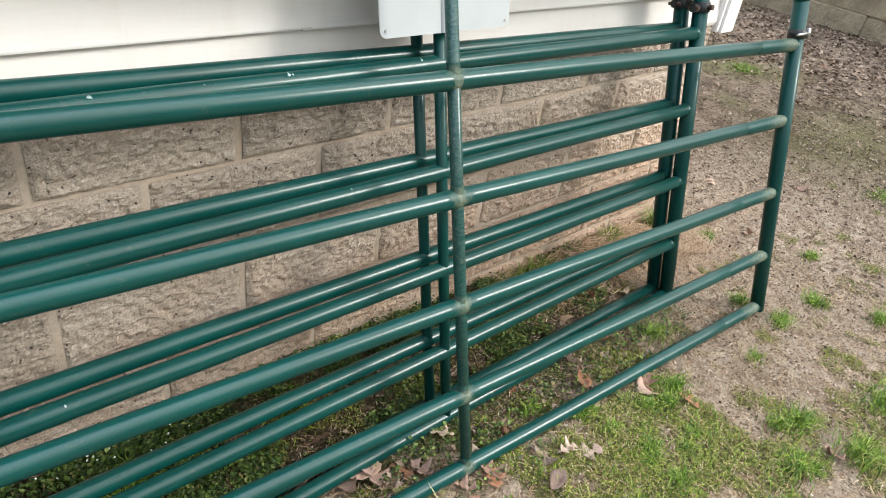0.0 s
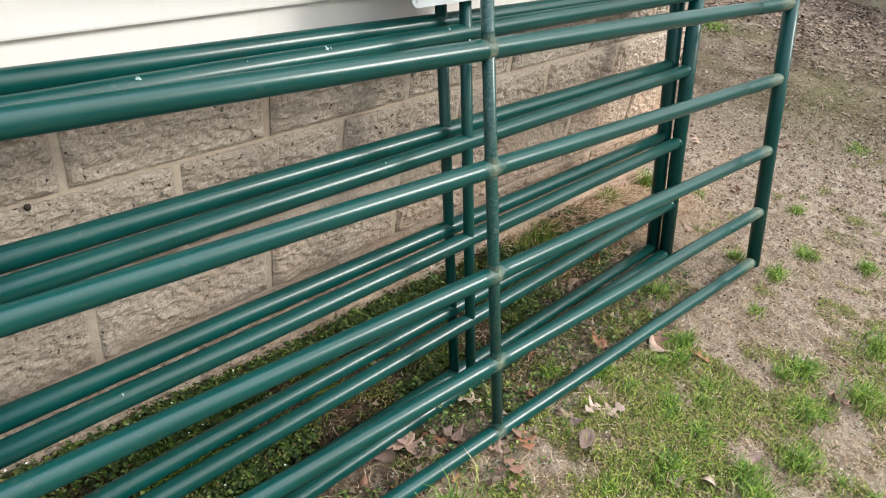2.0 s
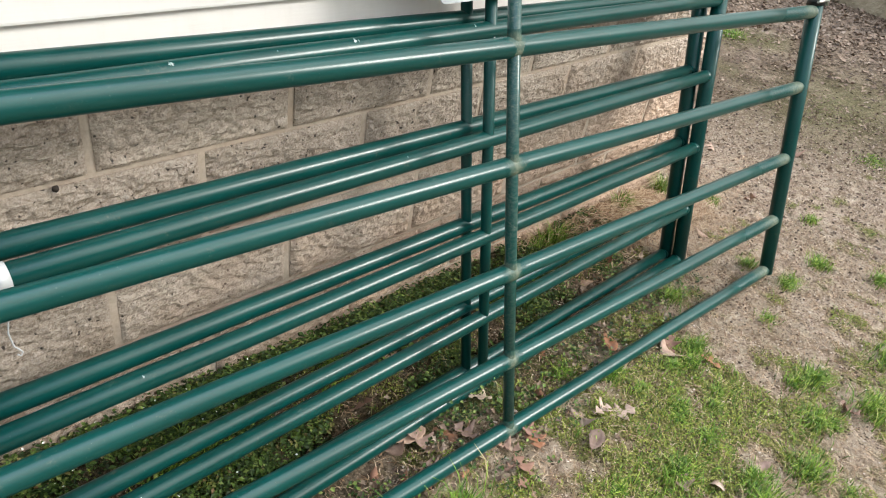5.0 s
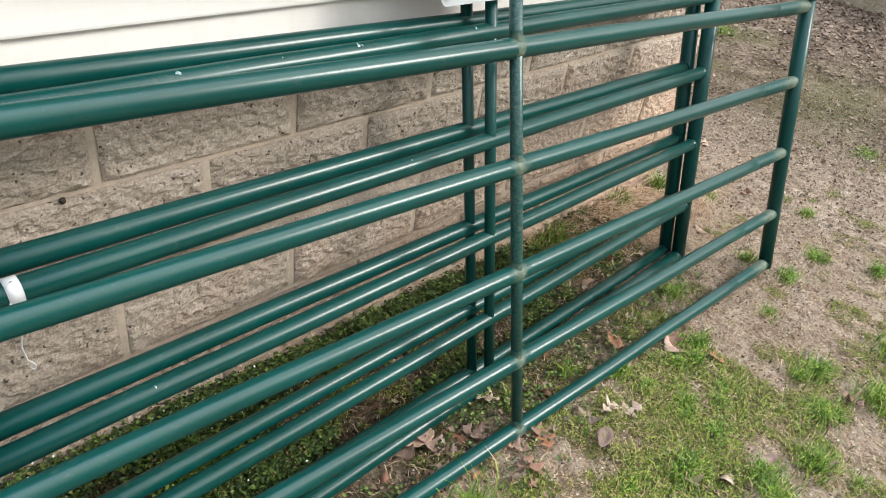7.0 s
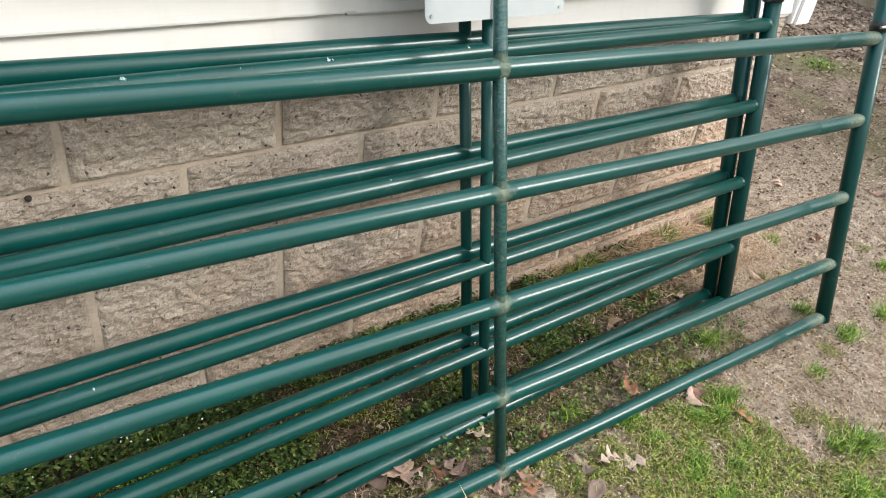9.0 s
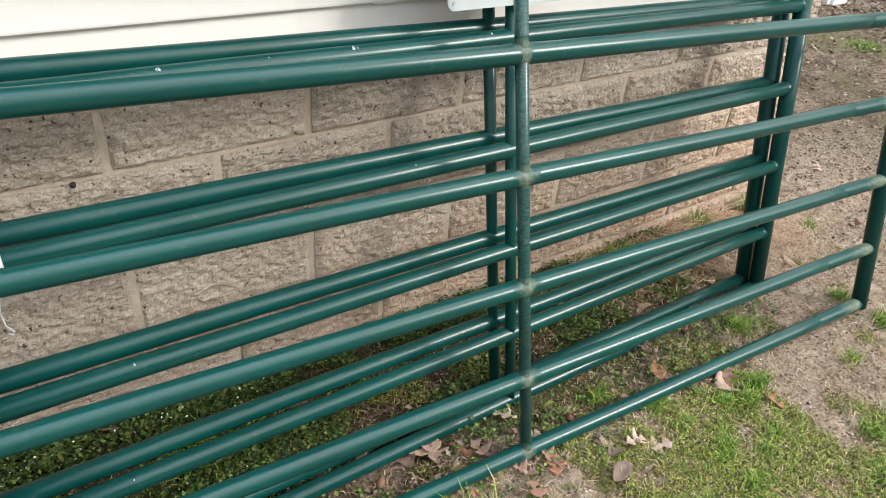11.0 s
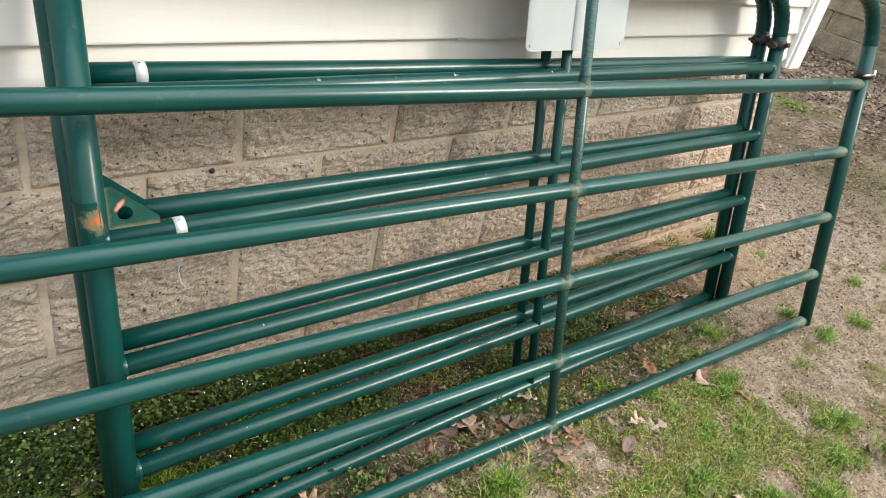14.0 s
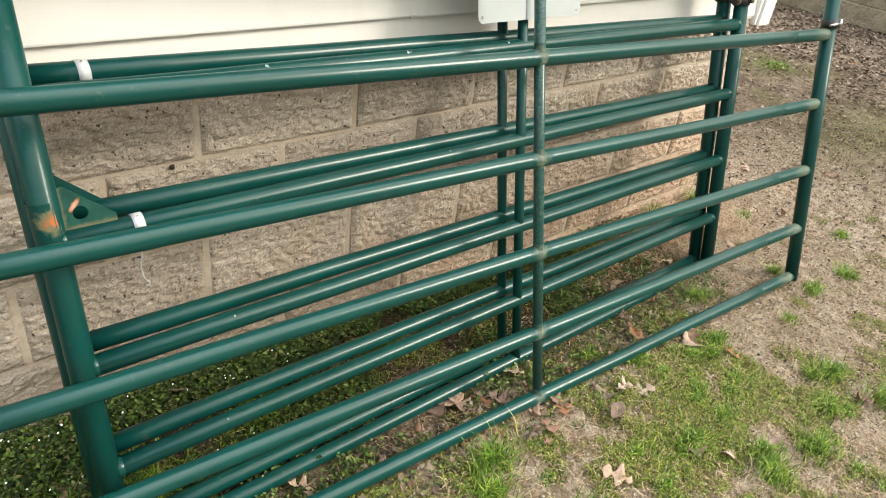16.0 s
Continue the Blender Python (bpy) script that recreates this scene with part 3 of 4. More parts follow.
def make_panel(name, label, right, left, up, rail_r, post_r, up_r, mid, worn, crest=1.195, bend=0.155, skew=0.018):
    """A welded tube panel; its own x runs from left to right and ends at 0, its z up the lean."""
    m, length, fall = frame_at(right, left, up)
    panel = new(name)
    panel.matrix_world = m
    tagged(panel, label, "gate", "gates leaning against the house")
    rng = random.Random(len(label))
    for s in RAILS:
        sag = [rng.uniform(-0.0012, 0.0012) for _ in range(9)]
        pts = [(-length * k / 8, sag[k] * (0 < k < 8), s - fall * length * k / 8 + sag[-k] * (0 < k < 8)) for k in range(9)]
        part("rail", tube(pts, rail_r, 22), GREEN, panel)
    arc = [(-bend + bend * math.cos(a), 0, crest - bend + bend * math.sin(a)) for a in (math.pi / 2 * k / 30 for k in range(31))]
    turned = [(-length + skew + 0.09 * (1 - math.cos(a)), 0, crest - fall * length - 0.09 + 0.09 * math.sin(a)) for a in (math.pi / 2 * k / 30 for k in range(30, -1, -1))]
    wrinkle = [post_r * (1 + 0.07 * (k % 3 == 0) * (2 < k < 28)) for k in range(31)]
    part("top_rail", tube(arc + turned, wrinkle + wrinkle, 22), SHADED, panel)
    for x in (0.0, -length):
        rise = fall * x
        top = rise + crest - (0.09 if x else bend)
        part("end_post", tube([(x, 0, rise - post_r * 0.6), (x + (skew / 2 if x else 0), 0, top / 2), (x + (skew if x else 0), 0, top)], post_r, 22), SHADED, panel)
    lift = fall * mid
    part("upright", tube([(mid, -0.004, lift - rail_r * 0.3), (mid, -0.004, 0.6), (mid, -0.004, lift + crest)], up_r, 18), WORN if worn else GREEN, panel)
    tip = -math.degrees(math.atan(fall))
    if worn:
        cross, end, stem = weld_mesh(rail_r, 0.085, 0.0016), weld_mesh(rail_r, 0.26, 0.0, WELD_END), weld_mesh(up_r, 0.05, 0.001)
        for s in RAILS:
            part("weld", cross, None, panel, "khaki weld bloom on the joint").matrix_basis = pose(mid, 0, s + lift, 0, tip, 0)
            part("weld", end, None, panel).matrix_basis = pose(-post_r - 0.115, 0, s - fall * (post_r + 0.115), 0, tip, 0)
            part("weld", stem, None, panel).matrix_basis = pose(mid, -0.004, s + lift + rail_r * 0.6, 0, 90, 0)
    else:
        cross = weld_mesh(rail_r, 0.012, 0.0014)
        for s in RAILS:
            part("weld_bead", cross.copy(), None, panel).matrix_basis = pose(-post_r - 0.002, 0, s)
            part("weld_bead", cross.copy(), None, panel).matrix_basis = pose(-length + post_r + 0.002, 0, s - fall * length)
    for ob in panel.children:
        if ob.name.startswith("weld_bead"):
            ob.data.materials[0] = GREEN
    return panel, length, fall * -length


def arc_band(r, width, start, end, thick=0.0008, n=14):
    """A strip wrapped part of the way round a bar along x."""
    bm = bmesh.new()
    rows = []
    for k in range(n + 1):
        a = radians(start + (end - start) * k / n)
        rows.append([bm.verts.new((x, math.cos(a) * q, math.sin(a) * q)) for q in (r + 0.0004, r + thick + 0.0004) for x in (-width / 2, width / 2)])
    for a, b in zip(rows, rows[1:]):
        for i, j in ((0, 1), (1, 3), (3, 2), (2, 0)):
            bm.faces.new((a[i], a[j], b[j], b[i])).smooth = True
    for r0 in (rows[0], rows[-1]):
        bm.faces.new((r0[0], r0[1], r0[3], r0[2]))
    bmesh.ops.recalc_face_normals(bm, faces=bm.faces[:])
    return bm


def collar(panel, x, s, r):
    """A black clamp with a lug and a zinc bolt, round an end post."""
    ob = part("latch_collar", tube([(0, 0, -0.016), (0, 0, -0.013), (0, 0, 0.013), (0, 0, 0.016)], [r + 0.001, r + 0.004, r + 0.004, r + 0.001], 20), BLACK, panel, "black steel latch collar")
    ob.matrix_basis = pose(x, 0, s)
    part("lug", box((-r - 0.03, -0.010, -0.012), (-r - 0.001, 0.010, 0.012), 0.003), BLACK, ob)
    part("bolt", tube([(-r - 0.022, -0.020, 0), (-r - 0.022, 0.020, 0)], 0.006, 6), RUSTY, ob)
    part("bolt", tube([(0.002, -r - 0.016, 0), (0.002, -r, 0)], 0.009, 6), RUSTY, ob, "rusty bolt head")


def chip_mesh(seed, r, size):
    """A flake of bare metal showing through paint, bent to the bar along x."""
    rng = random.Random(seed)
    ring = [(rng.uniform(0.15, 1.0) * size * 0.8 * math.cos(a), rng.uniform(0.15, 1.0) * size * 1.2 * math.sin(a)) for a in (2 * math.pi * k / 11 for k in range(11))]
    bm = bmesh.new()
    bend = lambda x, w, q: (x, -math.sin(w / r) * q, math.cos(w / r) * q)  # noqa: E731
    mid = bm.verts.new(bend(0, 0, r + 0.0012))
    out = [bm.verts.new(bend(x, w, r + 0.0005)) for x, w in ring]
    for k in range(11):
        bm.faces.new((mid, out[k], out[(k + 1) % 11]))
    bmesh.ops.recalc_face_normals(bm, faces=bm.faces[:])
    return bm


def gusset_bm(reach, hole, thick=0.005):
    """A three-cornered brace plate with a round hole; right angle at the origin."""
    bm = bmesh.new()
    c = Vector((reach * 0.36, 0, reach * 0.30))
    corners = [Vector((0, 0, 0)), Vector((reach, 0, 0)), Vector((reach, 0, 0.012)), Vector((0.014, 0, reach * 0.86)), Vector((0, 0, reach * 0.86))]
    outer = []
    for a, b in zip(corners, corners[1:] + corners[:1]):
        outer += [a.lerp(b, t / 8) for t in range(8)]
    inner = [c + (p - c).normalized() * hole for p in outer]
    n = len(outer)
    layers = [[bm.verts.new(p + Vector((0, y, 0))) for p in ring] for y in (-thick / 2, thick / 2) for ring in (outer, inner)]
    fo, fi, bo, bi = layers
    for j in range(n):
        k = (j + 1) % n
        for quad in ((fo[j], fo[k], fi[k], fi[j]), (bo[j], bi[j], bi[k], bo[k]), (fo[j], bo[j], bo[k], fo[k]), (fi[j], fi[k], bi[k], bi[j])):
            bm.faces.new(quad)
    bmesh.ops.recalc_face_normals(bm, faces=bm.faces[:])
    return bm


def plate_bm(width, height, rib_x, rib_r, thick=0.0012):
    """A thin sheet with rounded corners and one upright fold that clasps the bar behind it."""
    xs = sorted(set([-width / 2 + width * k / 24 for k in range(25)] + [e * (width / 2 - 0.016 * (1 - math.sin(math.pi / 2 * k / 6))) for e in (-1, 1) for k in range(6)] + [rib_x + rib_r * 1.25 * math.sin(math.pi / 2 * k / 6) for k in range(-6, 7)]))
    corner = 0.016
    bm = bmesh.new()
    cols = []
    for x in xs:
        d = abs(x - rib_x) / (rib_r * 1.25)
        y = -rib_r * 0.55 * (math.sqrt(max(0.0, 1 - d * d)) if d < 1 else 0.0)
        inset = max(0.0, abs(x) - (width / 2 - corner))
        cut = corner - math.sqrt(max(0.0, corner * corner - inset * inset))
        cols.append([[bm.verts.new((x, y + o, z)) for z in (cut, height * 0.33, height * 0.66, height - cut)] for o in (0, thick)])
    for a, b in zip(cols, cols[1:]):
        for k in range(3):
            bm.faces.new((a[0][k], b[0][k], b[0][k + 1], a[0][k + 1]))
            bm.faces.new((a[1][k], a[1][k + 1], b[1][k + 1], b[1][k]))
        for k in (0, 3):
            bm.faces.new((a[0][k], a[1][k], b[1][k], b[0][k]))
    for c in (cols[0], cols[-1]):
        for k in range(3):
            bm.faces.new((c[0][k], c[0][k + 1], c[1][k + 1], c[1][k]))
    bmesh.ops.recalc_face_normals(bm, faces=bm.faces[:])
    return bm


RAIL_R, POST_R, UP_R = 0.0205, 0.0245, 0.0135
front, front_len, front_rise = make_panel(
    "pipe_gate", "green tube livestock gate with khaki welds, outermost of three",
    (2.829, 1.197, -0.012), (-0.02, 1.376, 0.050), (0, 0.246, 0.969), RAIL_R, POST_R, UP_R, -1.441, True, 1.24, 0.175)
pin = part("hinge_pin", tube([(-0.055, -0.012, 0), (0.020, -0.012, 0)], 0.004, 10), ZINC, front, "zinc hinge pin above the rail")
pin.matrix_basis = pose(0, -0.016, 0.968)
part("pin_head", tube([(0.020, -0.012, -0.016), (0.020, -0.012, 0.016)], 0.006, 10), ZINC, pin)
clasp = part("pin_sleeve", tube([(0, 0, -0.014), (0, 0, 0.014)], POST_R + 0.003, 20), BLACK, front)
clasp.matrix_basis = pose(0, 0, 0.968)

P2_RIGHT, P2_LEFT, LEAN_UP = Vector((2.604, 1.449, -0.027)), Vector((0.325, 1.468, 0.006)), (0, 0.2154, 0.9765)
gate, gate_len, gate_rise = make_panel(
    "pipe_gate", "green tube gate with a blank grey sheet, middle of three",
    P2_RIGHT, P2_LEFT, LEAN_UP, RAIL_R, POST_R, UP_R, -1.119, False)
rear, rear_len, rear_rise = make_panel(
    "pipe_gate", "green tube gate with a silver tag, resting against the siding",
    P2_RIGHT + Vector((-0.006, 0.053, 0.000)), P2_LEFT + Vector((-0.006, 0.047, 0.018)), (0, 0.2254, 0.9743), RAIL_R, POST_R, UP_R, -1.129, False)
for thing in (gate, rear):
    collar(thing, 0, 1.012, POST_R)

sheet = part("sheet", plate_bm(0.372, 0.19, -0.002, UP_R + 0.004), STEEL, gate, "blank pale grey sheet with a folded rib")
sheet.matrix_basis = pose(-1.109, -0.026, 1.020)
rivet = mesh_of("rivet", tube([(0, 0.001, 0), (0, -0.002, 0)], 0.0035, 10), ZINC)
for x in (-0.172, 0.172):
    part("rivet", rivet, None, sheet).matrix_basis = pose(x, 0, 0.014)
brace = part("gusset", gusset_bm(0.088, 0.0125), PLATE, gate, "green corner gusset with a round hole and rust streak")
brace.matrix_basis = pose(-gate_len + POST_R + 0.008, -0.004, RAILS[3] + gate_rise + RAIL_R - 0.003)
twin = part("gusset", gusset_bm(0.088, 0.0125), GREEN, rear, "green corner gusset with a round hole")
twin.matrix_basis = pose(-rear_len + POST_R + 0.008, -0.004, RAILS[3] + rear_rise + RAIL_R - 0.015)
rust = part("rust_patch", tube([(0, 0, -0.05 + 0.0125 * k) for k in range(9)], POST_R + 0.0004, 24, caps=False), RUST, gate, "orange rust bloom beside the gusset")
rust.matrix_basis = pose(-gate_len + 0.0112, 0, RAILS[3] + gate_rise + 0.036, 0, 0, -4) @ Matrix.Diagonal((1, 1, 0.8, 1))
for thing, x, s in ((rear, -rear_len + 0.134, RAILS[4]), (gate, -gate_len + 0.152, RAILS[3])):
    band = part("tag_band", arc_band(RAIL_R, 0.020, 60, 250), FOIL, thing, "bright silver tag wrapped on the rail")
    band.matrix_basis = pose(x, 0, s + (rear_rise if thing is rear else gate_rise) * 0.95, 0, 0, 0)
    part("tag_hole", tube([(0, -0.0006, 0), (0, 0.0006, 0)], 0.002, 8), DARK, band).matrix_basis = pose(0, -RAIL_R * 0.5, RAIL_R * 0.92, 60, 0, 0)
wire = [(0.0, -0.021, -0.01), (0.002, -0.024, -0.06), (-0.004, -0.022, -0.09), (-0.002, -0.021, -0.118), (0.003, -0.021, -0.126), (0.006, -0.021, -0.133), (0.003, -0.021, -0.139), (-0.001, -0.021, -0.134)]
part("tag_wire", tube([(x, y, z * 0.84) for x, y, z in wire], 0.0012, 8), FOIL, gate, "thin pale wire hanging from the tag").matrix_basis = pose(-gate_len + 0.142, 0, RAILS[3] + gate_rise)
for k, (x, s, size) in enumerate(((0.782, 4, 0.0060), (0.790, 4, 0.0035), (0.441, 4, 0.005), (0.437, 4, 0.004), (1.10, 4, 0.006), (0.62, 4, 0.002), (0.9, 3, 0.003), (0.3, 2, 0.004), (0.25, 1, 0.004))):
    part("paint_chip", chip_mesh(k, RAIL_R, size), CHIP, gate).matrix_basis = pose(-gate_len + x, 0, RAILS[s] + gate_rise * (1 - x / gate_len), 42, 0, 0)
part("paint_chip", chip_mesh(9, RAIL_R, 0.006), CHIP, rear).matrix_basis = pose(-rear_len + 0.74, 0, RAILS[4] + gate_rise * 0.67, 15, 0, 0)

knob = bmesh.new()
bmesh.ops.create_icosphere(knob, subdivisions=2, radius=0.006)
for v in knob.verts:
    v.co *= 1 + 0.25 * noise.noise(v.co * 300)
mud = part("mud_dab", knob, DARK)
mud.matrix_basis = pose(0.623, WALL_Y - 0.009, 0.676)
tagged(mud, "small dark round mud dab stuck on the block wall", "mud dab")

# ---- beyond the house: timber retaining wall and bank ----


def make_retaining_wall():
    wall = new("timber_retaining_wall")
    wall.matrix_world = pose(9.32, 4.2, -0.06, 0, 0, -100)
    tagged(wall, "weathered grey-brown timber retaining wall behind the yard", "retaining wall", kind="structure")
    rng = random.Random(8)
    for row in range(4):
        x = -6.0 + 1.2 * (row % 2)
        while x < 9.0:
            length = 2.4
            bm = box((x + 0.003, row * 0.012, row * 0.235), (x + length - 0.003, row * 0.012 + 0.22, row * 0.235 + 0.230), 0.008)
            for v in bm.verts:
                v.co += Vector((0, rng.uniform(-0.008, 0.008), rng.uniform(-0.005, 0.005)))
            part("timber", bm, TIMBER, wall)
            x += length
    xs, bm = [-8 + k for k in range(20)], bmesh.new()
    rows = [[bm.verts.new((x, y, z + 0.12 * noise.noise((x, y, 3)))) for x in xs] for y, z in ((0.22, 0.90), (0.9, 1.15), (2.0, 1.7), (4.0, 2.6), (9.0, 3.6))]
    for a, b in zip(rows, rows[1:]):
        for j in range(len(xs) - 1):
            bm.faces.new((a[j], a[j + 1], b[j + 1], b[j])).smooth = True
    bank = part("bank", bm, BANK)
    bank.matrix_world = wall.matrix_world.copy()
    tagged(bank, "bare reddish clay bank above the timber wall", "bank", kind="structure")


make_retaining_wall()

# ---- ground cover ----


def scatter(name, material, items, label, category):
    """Many small leaves or blades as one object; items give lists of points and faces."""
    verts, faces = [], []
    for vs, fs in items:
        n = len(verts)
        verts += vs
        faces += [tuple(n + i for i in f) for f in fs]
    ob = new(name, raw(name, verts, faces, material))
    return tagged(ob, label, category, kind="stuff")


def blade(x, y, height, width, lean, turn):
    z = land(x, y) - 0.003
    c, s = math.cos(turn), math.sin(turn)
    px, py = -s * width / 2, c * width / 2
    a, b = lean * 0.35, lean
    return ([(x - px, y - py, z), (x + px, y + py, z), (x + c * a * height + px * 0.8, y + s * a * height + py * 0.8, z + height * 0.6), (x + c * a * height - px * 0.8, y + s * a * height - py * 0.8, z + height * 0.6), (x + c * b * height, y + s * b * height, z + height * (1.0 - 0.25 * lean))],
            [(0, 1, 2, 3), (3, 2, 4)])


def leaflet(x, y, z, size, tilt, turn, roll=0.5):
    """A small cupped leaf."""
    m = pose(x, y, z, 0, 0, math.degrees(turn)) @ pose(0, 0, 0, math.degrees(roll), math.degrees(-tilt), 0)
    pts = ((0, 0, 0), (0.5, 0.34, 0.10), (1.0, 0, 0.02), (0.5, -0.34, 0.10), (0.5, 0, 0))
    return ([tuple(m @ (Vector(p) * size)) for p in pts], [(0, 4, 1), (1, 4, 2), (0, 3, 4), (3, 2, 4)])


def sprig(rng, x, y, height, size):
    """A weed stem: a few small leaves at rising levels."""
    z = land(x, y)
    out = []
    for k in range(rng.randint(4, 7)):
        h = height * (0.15 + 0.85 * rng.random())
        out.append(leaflet(x + rng.gauss(0, 0.008), y + rng.gauss(0, 0.008), z + h, size * rng.uniform(0.6, 1.2), rng.uniform(-0.5, 0.5), rng.uniform(0, 6.28), rng.uniform(-0.5, 0.5)))
    return out


def crumb(x, y, size, rng):
    """A small angular clod."""
    z, a = land(x, y) + size * 0.15, rng.uniform(0, 1.57)
    flat = size * rng.uniform(0.35, 0.75)
    ring = [(x + math.cos(a + q) * size * rng.uniform(0.35, 0.65), y + math.sin(a + q) * size * rng.uniform(0.35, 0.65), z + rng.uniform(-0.1, 0.2) * flat) for q in (0, 1.4, 2.9, 4.5)]
    return (ring + [(x + rng.uniform(-0.2, 0.2) * size, y + rng.uniform(-0.2, 0.2) * size, z + flat * 0.6)], [(0, 1, 4), (1, 2, 4), (2, 3, 4), (3, 0, 4)])


def straw_at(x, y, z, length, w, a, bend):
    c, s = math.cos(a), math.sin(a)
    mx, my = x + c * length / 2 - s * bend, y + s * length / 2 + c * bend
    return ([(x - s * w, y + c * w, z), (x + s * w, y - c * w, z), (mx + s * w, my - c * w, z + 0.005), (mx - s * w, my + c * w, z + 0.005), (x + c * length, y + s * length, z - 0.001)], [(0, 1, 2, 3), (3, 2, 4)])


def make_cover():
    rng = random.Random(11)
    blades, moss, weeds, straw, litter, petals, crumbs = [], [], [], [], [], [], []
    # short thin turf
    for _ in range(120000):
        x, y = rng.uniform(0.2, 4.0), rng.uniform(0.35, 1.8)
        t = turf_at(x, y)
        if rng.random() > t * t * 0.34 or under_rail(x, y):
            continue
        h = rng.uniform(0.008, 0.022) * (0.6 + 0.8 * t) * (1.7 if rng.random() < 0.12 else 1.0)
        blades.append(blade(x, y, h, rng.uniform(0.0016, 0.0034), rng.uniform(0.3, 1.5), rng.uniform(0, 6.28)))
    # low broad moss in cushions
    for _ in range(260000):
        x, y = rng.uniform(0.3, 3.2), rng.uniform(0.4, 1.75)
        if not under_rail(x, y) and rng.random() < 0.8 * smooth01(0.32, 0.85, turf_at(x, y) + 0.35 * noise.noise((x * 45, y * 45, 3)) + 0.6 * noise.noise((x * 17, y * 17, 8)) - 0.05):
            lift = 0.012 * max(0.0, noise.noise((x * 45, y * 45, 3)) + 0.3)
            moss.append(leaflet(x, y, land(x, y) + lift + rng.uniform(0.0, 0.008), rng.uniform(0.0035, 0.0080), rng.uniform(-0.8, 0.9), rng.uniform(0, 6.28), rng.uniform(-0.7, 0.7)))
    # taller tufts: place, spread, height
    lawn_tufts = [(2.37, 0.835, 0.07, 0.05), (2.3, 0.87, 0.05, 0.04), (2.39, 0.66, 0.08, 0.06), (2.34, 1.335, 0.06, 0.05), (1.705, 1.34, 0.06, 0.035), (2.155, 1.145, 0.06, 0.045), (2.08, 1.12, 0.05, 0.04), (2.175, 0.765, 0.06, 0.045),
                  (1.13, 1.195, 0.08, 0.075), (1.05, 1.13, 0.06, 0.06), (1.965, 0.705, 0.08, 0.05), (1.65, 0.93, 0.07, 0.05), (1.805, 0.79, 0.06, 0.045), (1.76, 0.735, 0.07, 0.05), (1.81, 1.25, 0.05, 0.035), (1.2, 0.95, 0.07, 0.05),
                  (2.55, 1.06, 0.04, 0.03)]
    edge_tufts = [(2.655, 1.765, 0.05, 0.07), (3.2, 1.605, 0.04, 0.045), (3.13, 1.085, 0.06, 0.045), (2.865, 1.11, 0.06, 0.045), (2.845, 1.265, 0.05, 0.04), (2.19, 1.755, 0.11, 0.065), (2.08, 1.74, 0.07, 0.05), (3.24, 0.875, 0.06, 0.045),
                  (3.5, 1.25, 0.05, 0.03), (2.72, 0.7, 0.09, 0.05), (2.985, 1.765, 0.045, 0.11), (6.2, 2.93, 0.14, 0.04), (4.6, 1.3, 0.12, 0.02), (0.72, 1.66, 0.1, 0.06), (0.42, 1.58, 0.12, 0.07), (0.15, 1.62, 0.12, 0.07),
                  (1.15, 1.7, 0.06, 0.05)]
    tufts = lawn_tufts + edge_tufts
    for _ in range(60):
        x0, y0 = rng.uniform(1.1, 3.4), rng.uniform(0.4, 1.32)
        if turf_at(x0, y0) > 0.35:
            tufts.append((x0, y0, rng.uniform(0.02, 0.05), rng.uniform(0.018, 0.035)))
    for x0, y0, rad, h0 in tufts:
        for _ in range(int(150 + 42000 * rad * rad)):
            r, a = rad * abs(rng.gauss(0, 0.55)), rng.uniform(0, 6.28)
            x, y = x0 + r * math.cos(a) * 1.2, y0 + r * math.sin(a) * 0.8
            if y > WALL_Y - 0.04 and x < BLOCK_END:
                continue
            blades.append(blade(x, y, h0 * rng.uniform(0.4, 1.15), rng.uniform(0.0018, 0.0036), rng.uniform(0.1, 1.2), rng.uniform(0, 6.28)))
    # chickweed along the wall
    for _ in range(26000):
        x, y = rng.uniform(-0.3, 2.55), 1.815 - abs(rng.gauss(0, 0.20))
        d = 0.5 + 1.5 * noise.noise((x * 3.1, y * 4, 9)) + 0.9 * noise.noise((x * 11, y * 11, 4)) + 0.35 * smooth01(1.3, 0.3, x) - 0.5 * smooth01(1.9, 2.5, x)
        if rng.random() > d or y > 1.81 or (1.41 < y < 1.54 and rng.random() < 0.7):
            continue
        tall = 0.018 + 0.035 * smooth01(1.0, 0.2, x) * rng.random() + 0.018 * rng.random()
        weeds += sprig(rng, x, y, tall, rng.uniform(0.008, 0.016))
        if rng.random() < 0.05 * smooth01(1.1, 0.4, x):
            petals.append(leaflet(x, y, land(x, y) + tall + 0.006, 0.007, 0.2, rng.uniform(0, 6.28)))
    # clods on the bare clay
    for _ in range(24000):
        x, y = 1.0 + 3.6 * rng.random(), rng.uniform(0.3, 2.2)
        if (y > 1.78 and x < 3.1) or rng.random() < turf_at(x, y) * 1.2:
            continue
        crumbs.append(crumb(x, y, rng.uniform(0.003, 0.008) * (1.6 if rng.random() < 0.06 else 1.0), rng))
    # broken leaves drifted between the panels
    for _ in range(1500):
        x = rng.uniform(0.4, 2.5)
        y = rng.gauss(1.36 + 0.10 * max(0.0, x - 1.2), 0.10)
        if y < 1.78 and not under_rail(x, y):
            litter.append(leaflet(x, y, land(x, y) + rng.uniform(0.002, 0.014), rng.uniform(0.010, 0.028), rng.gauss(0, 0.45), rng.uniform(0, 6.28), rng.gauss(0, 0.5)))
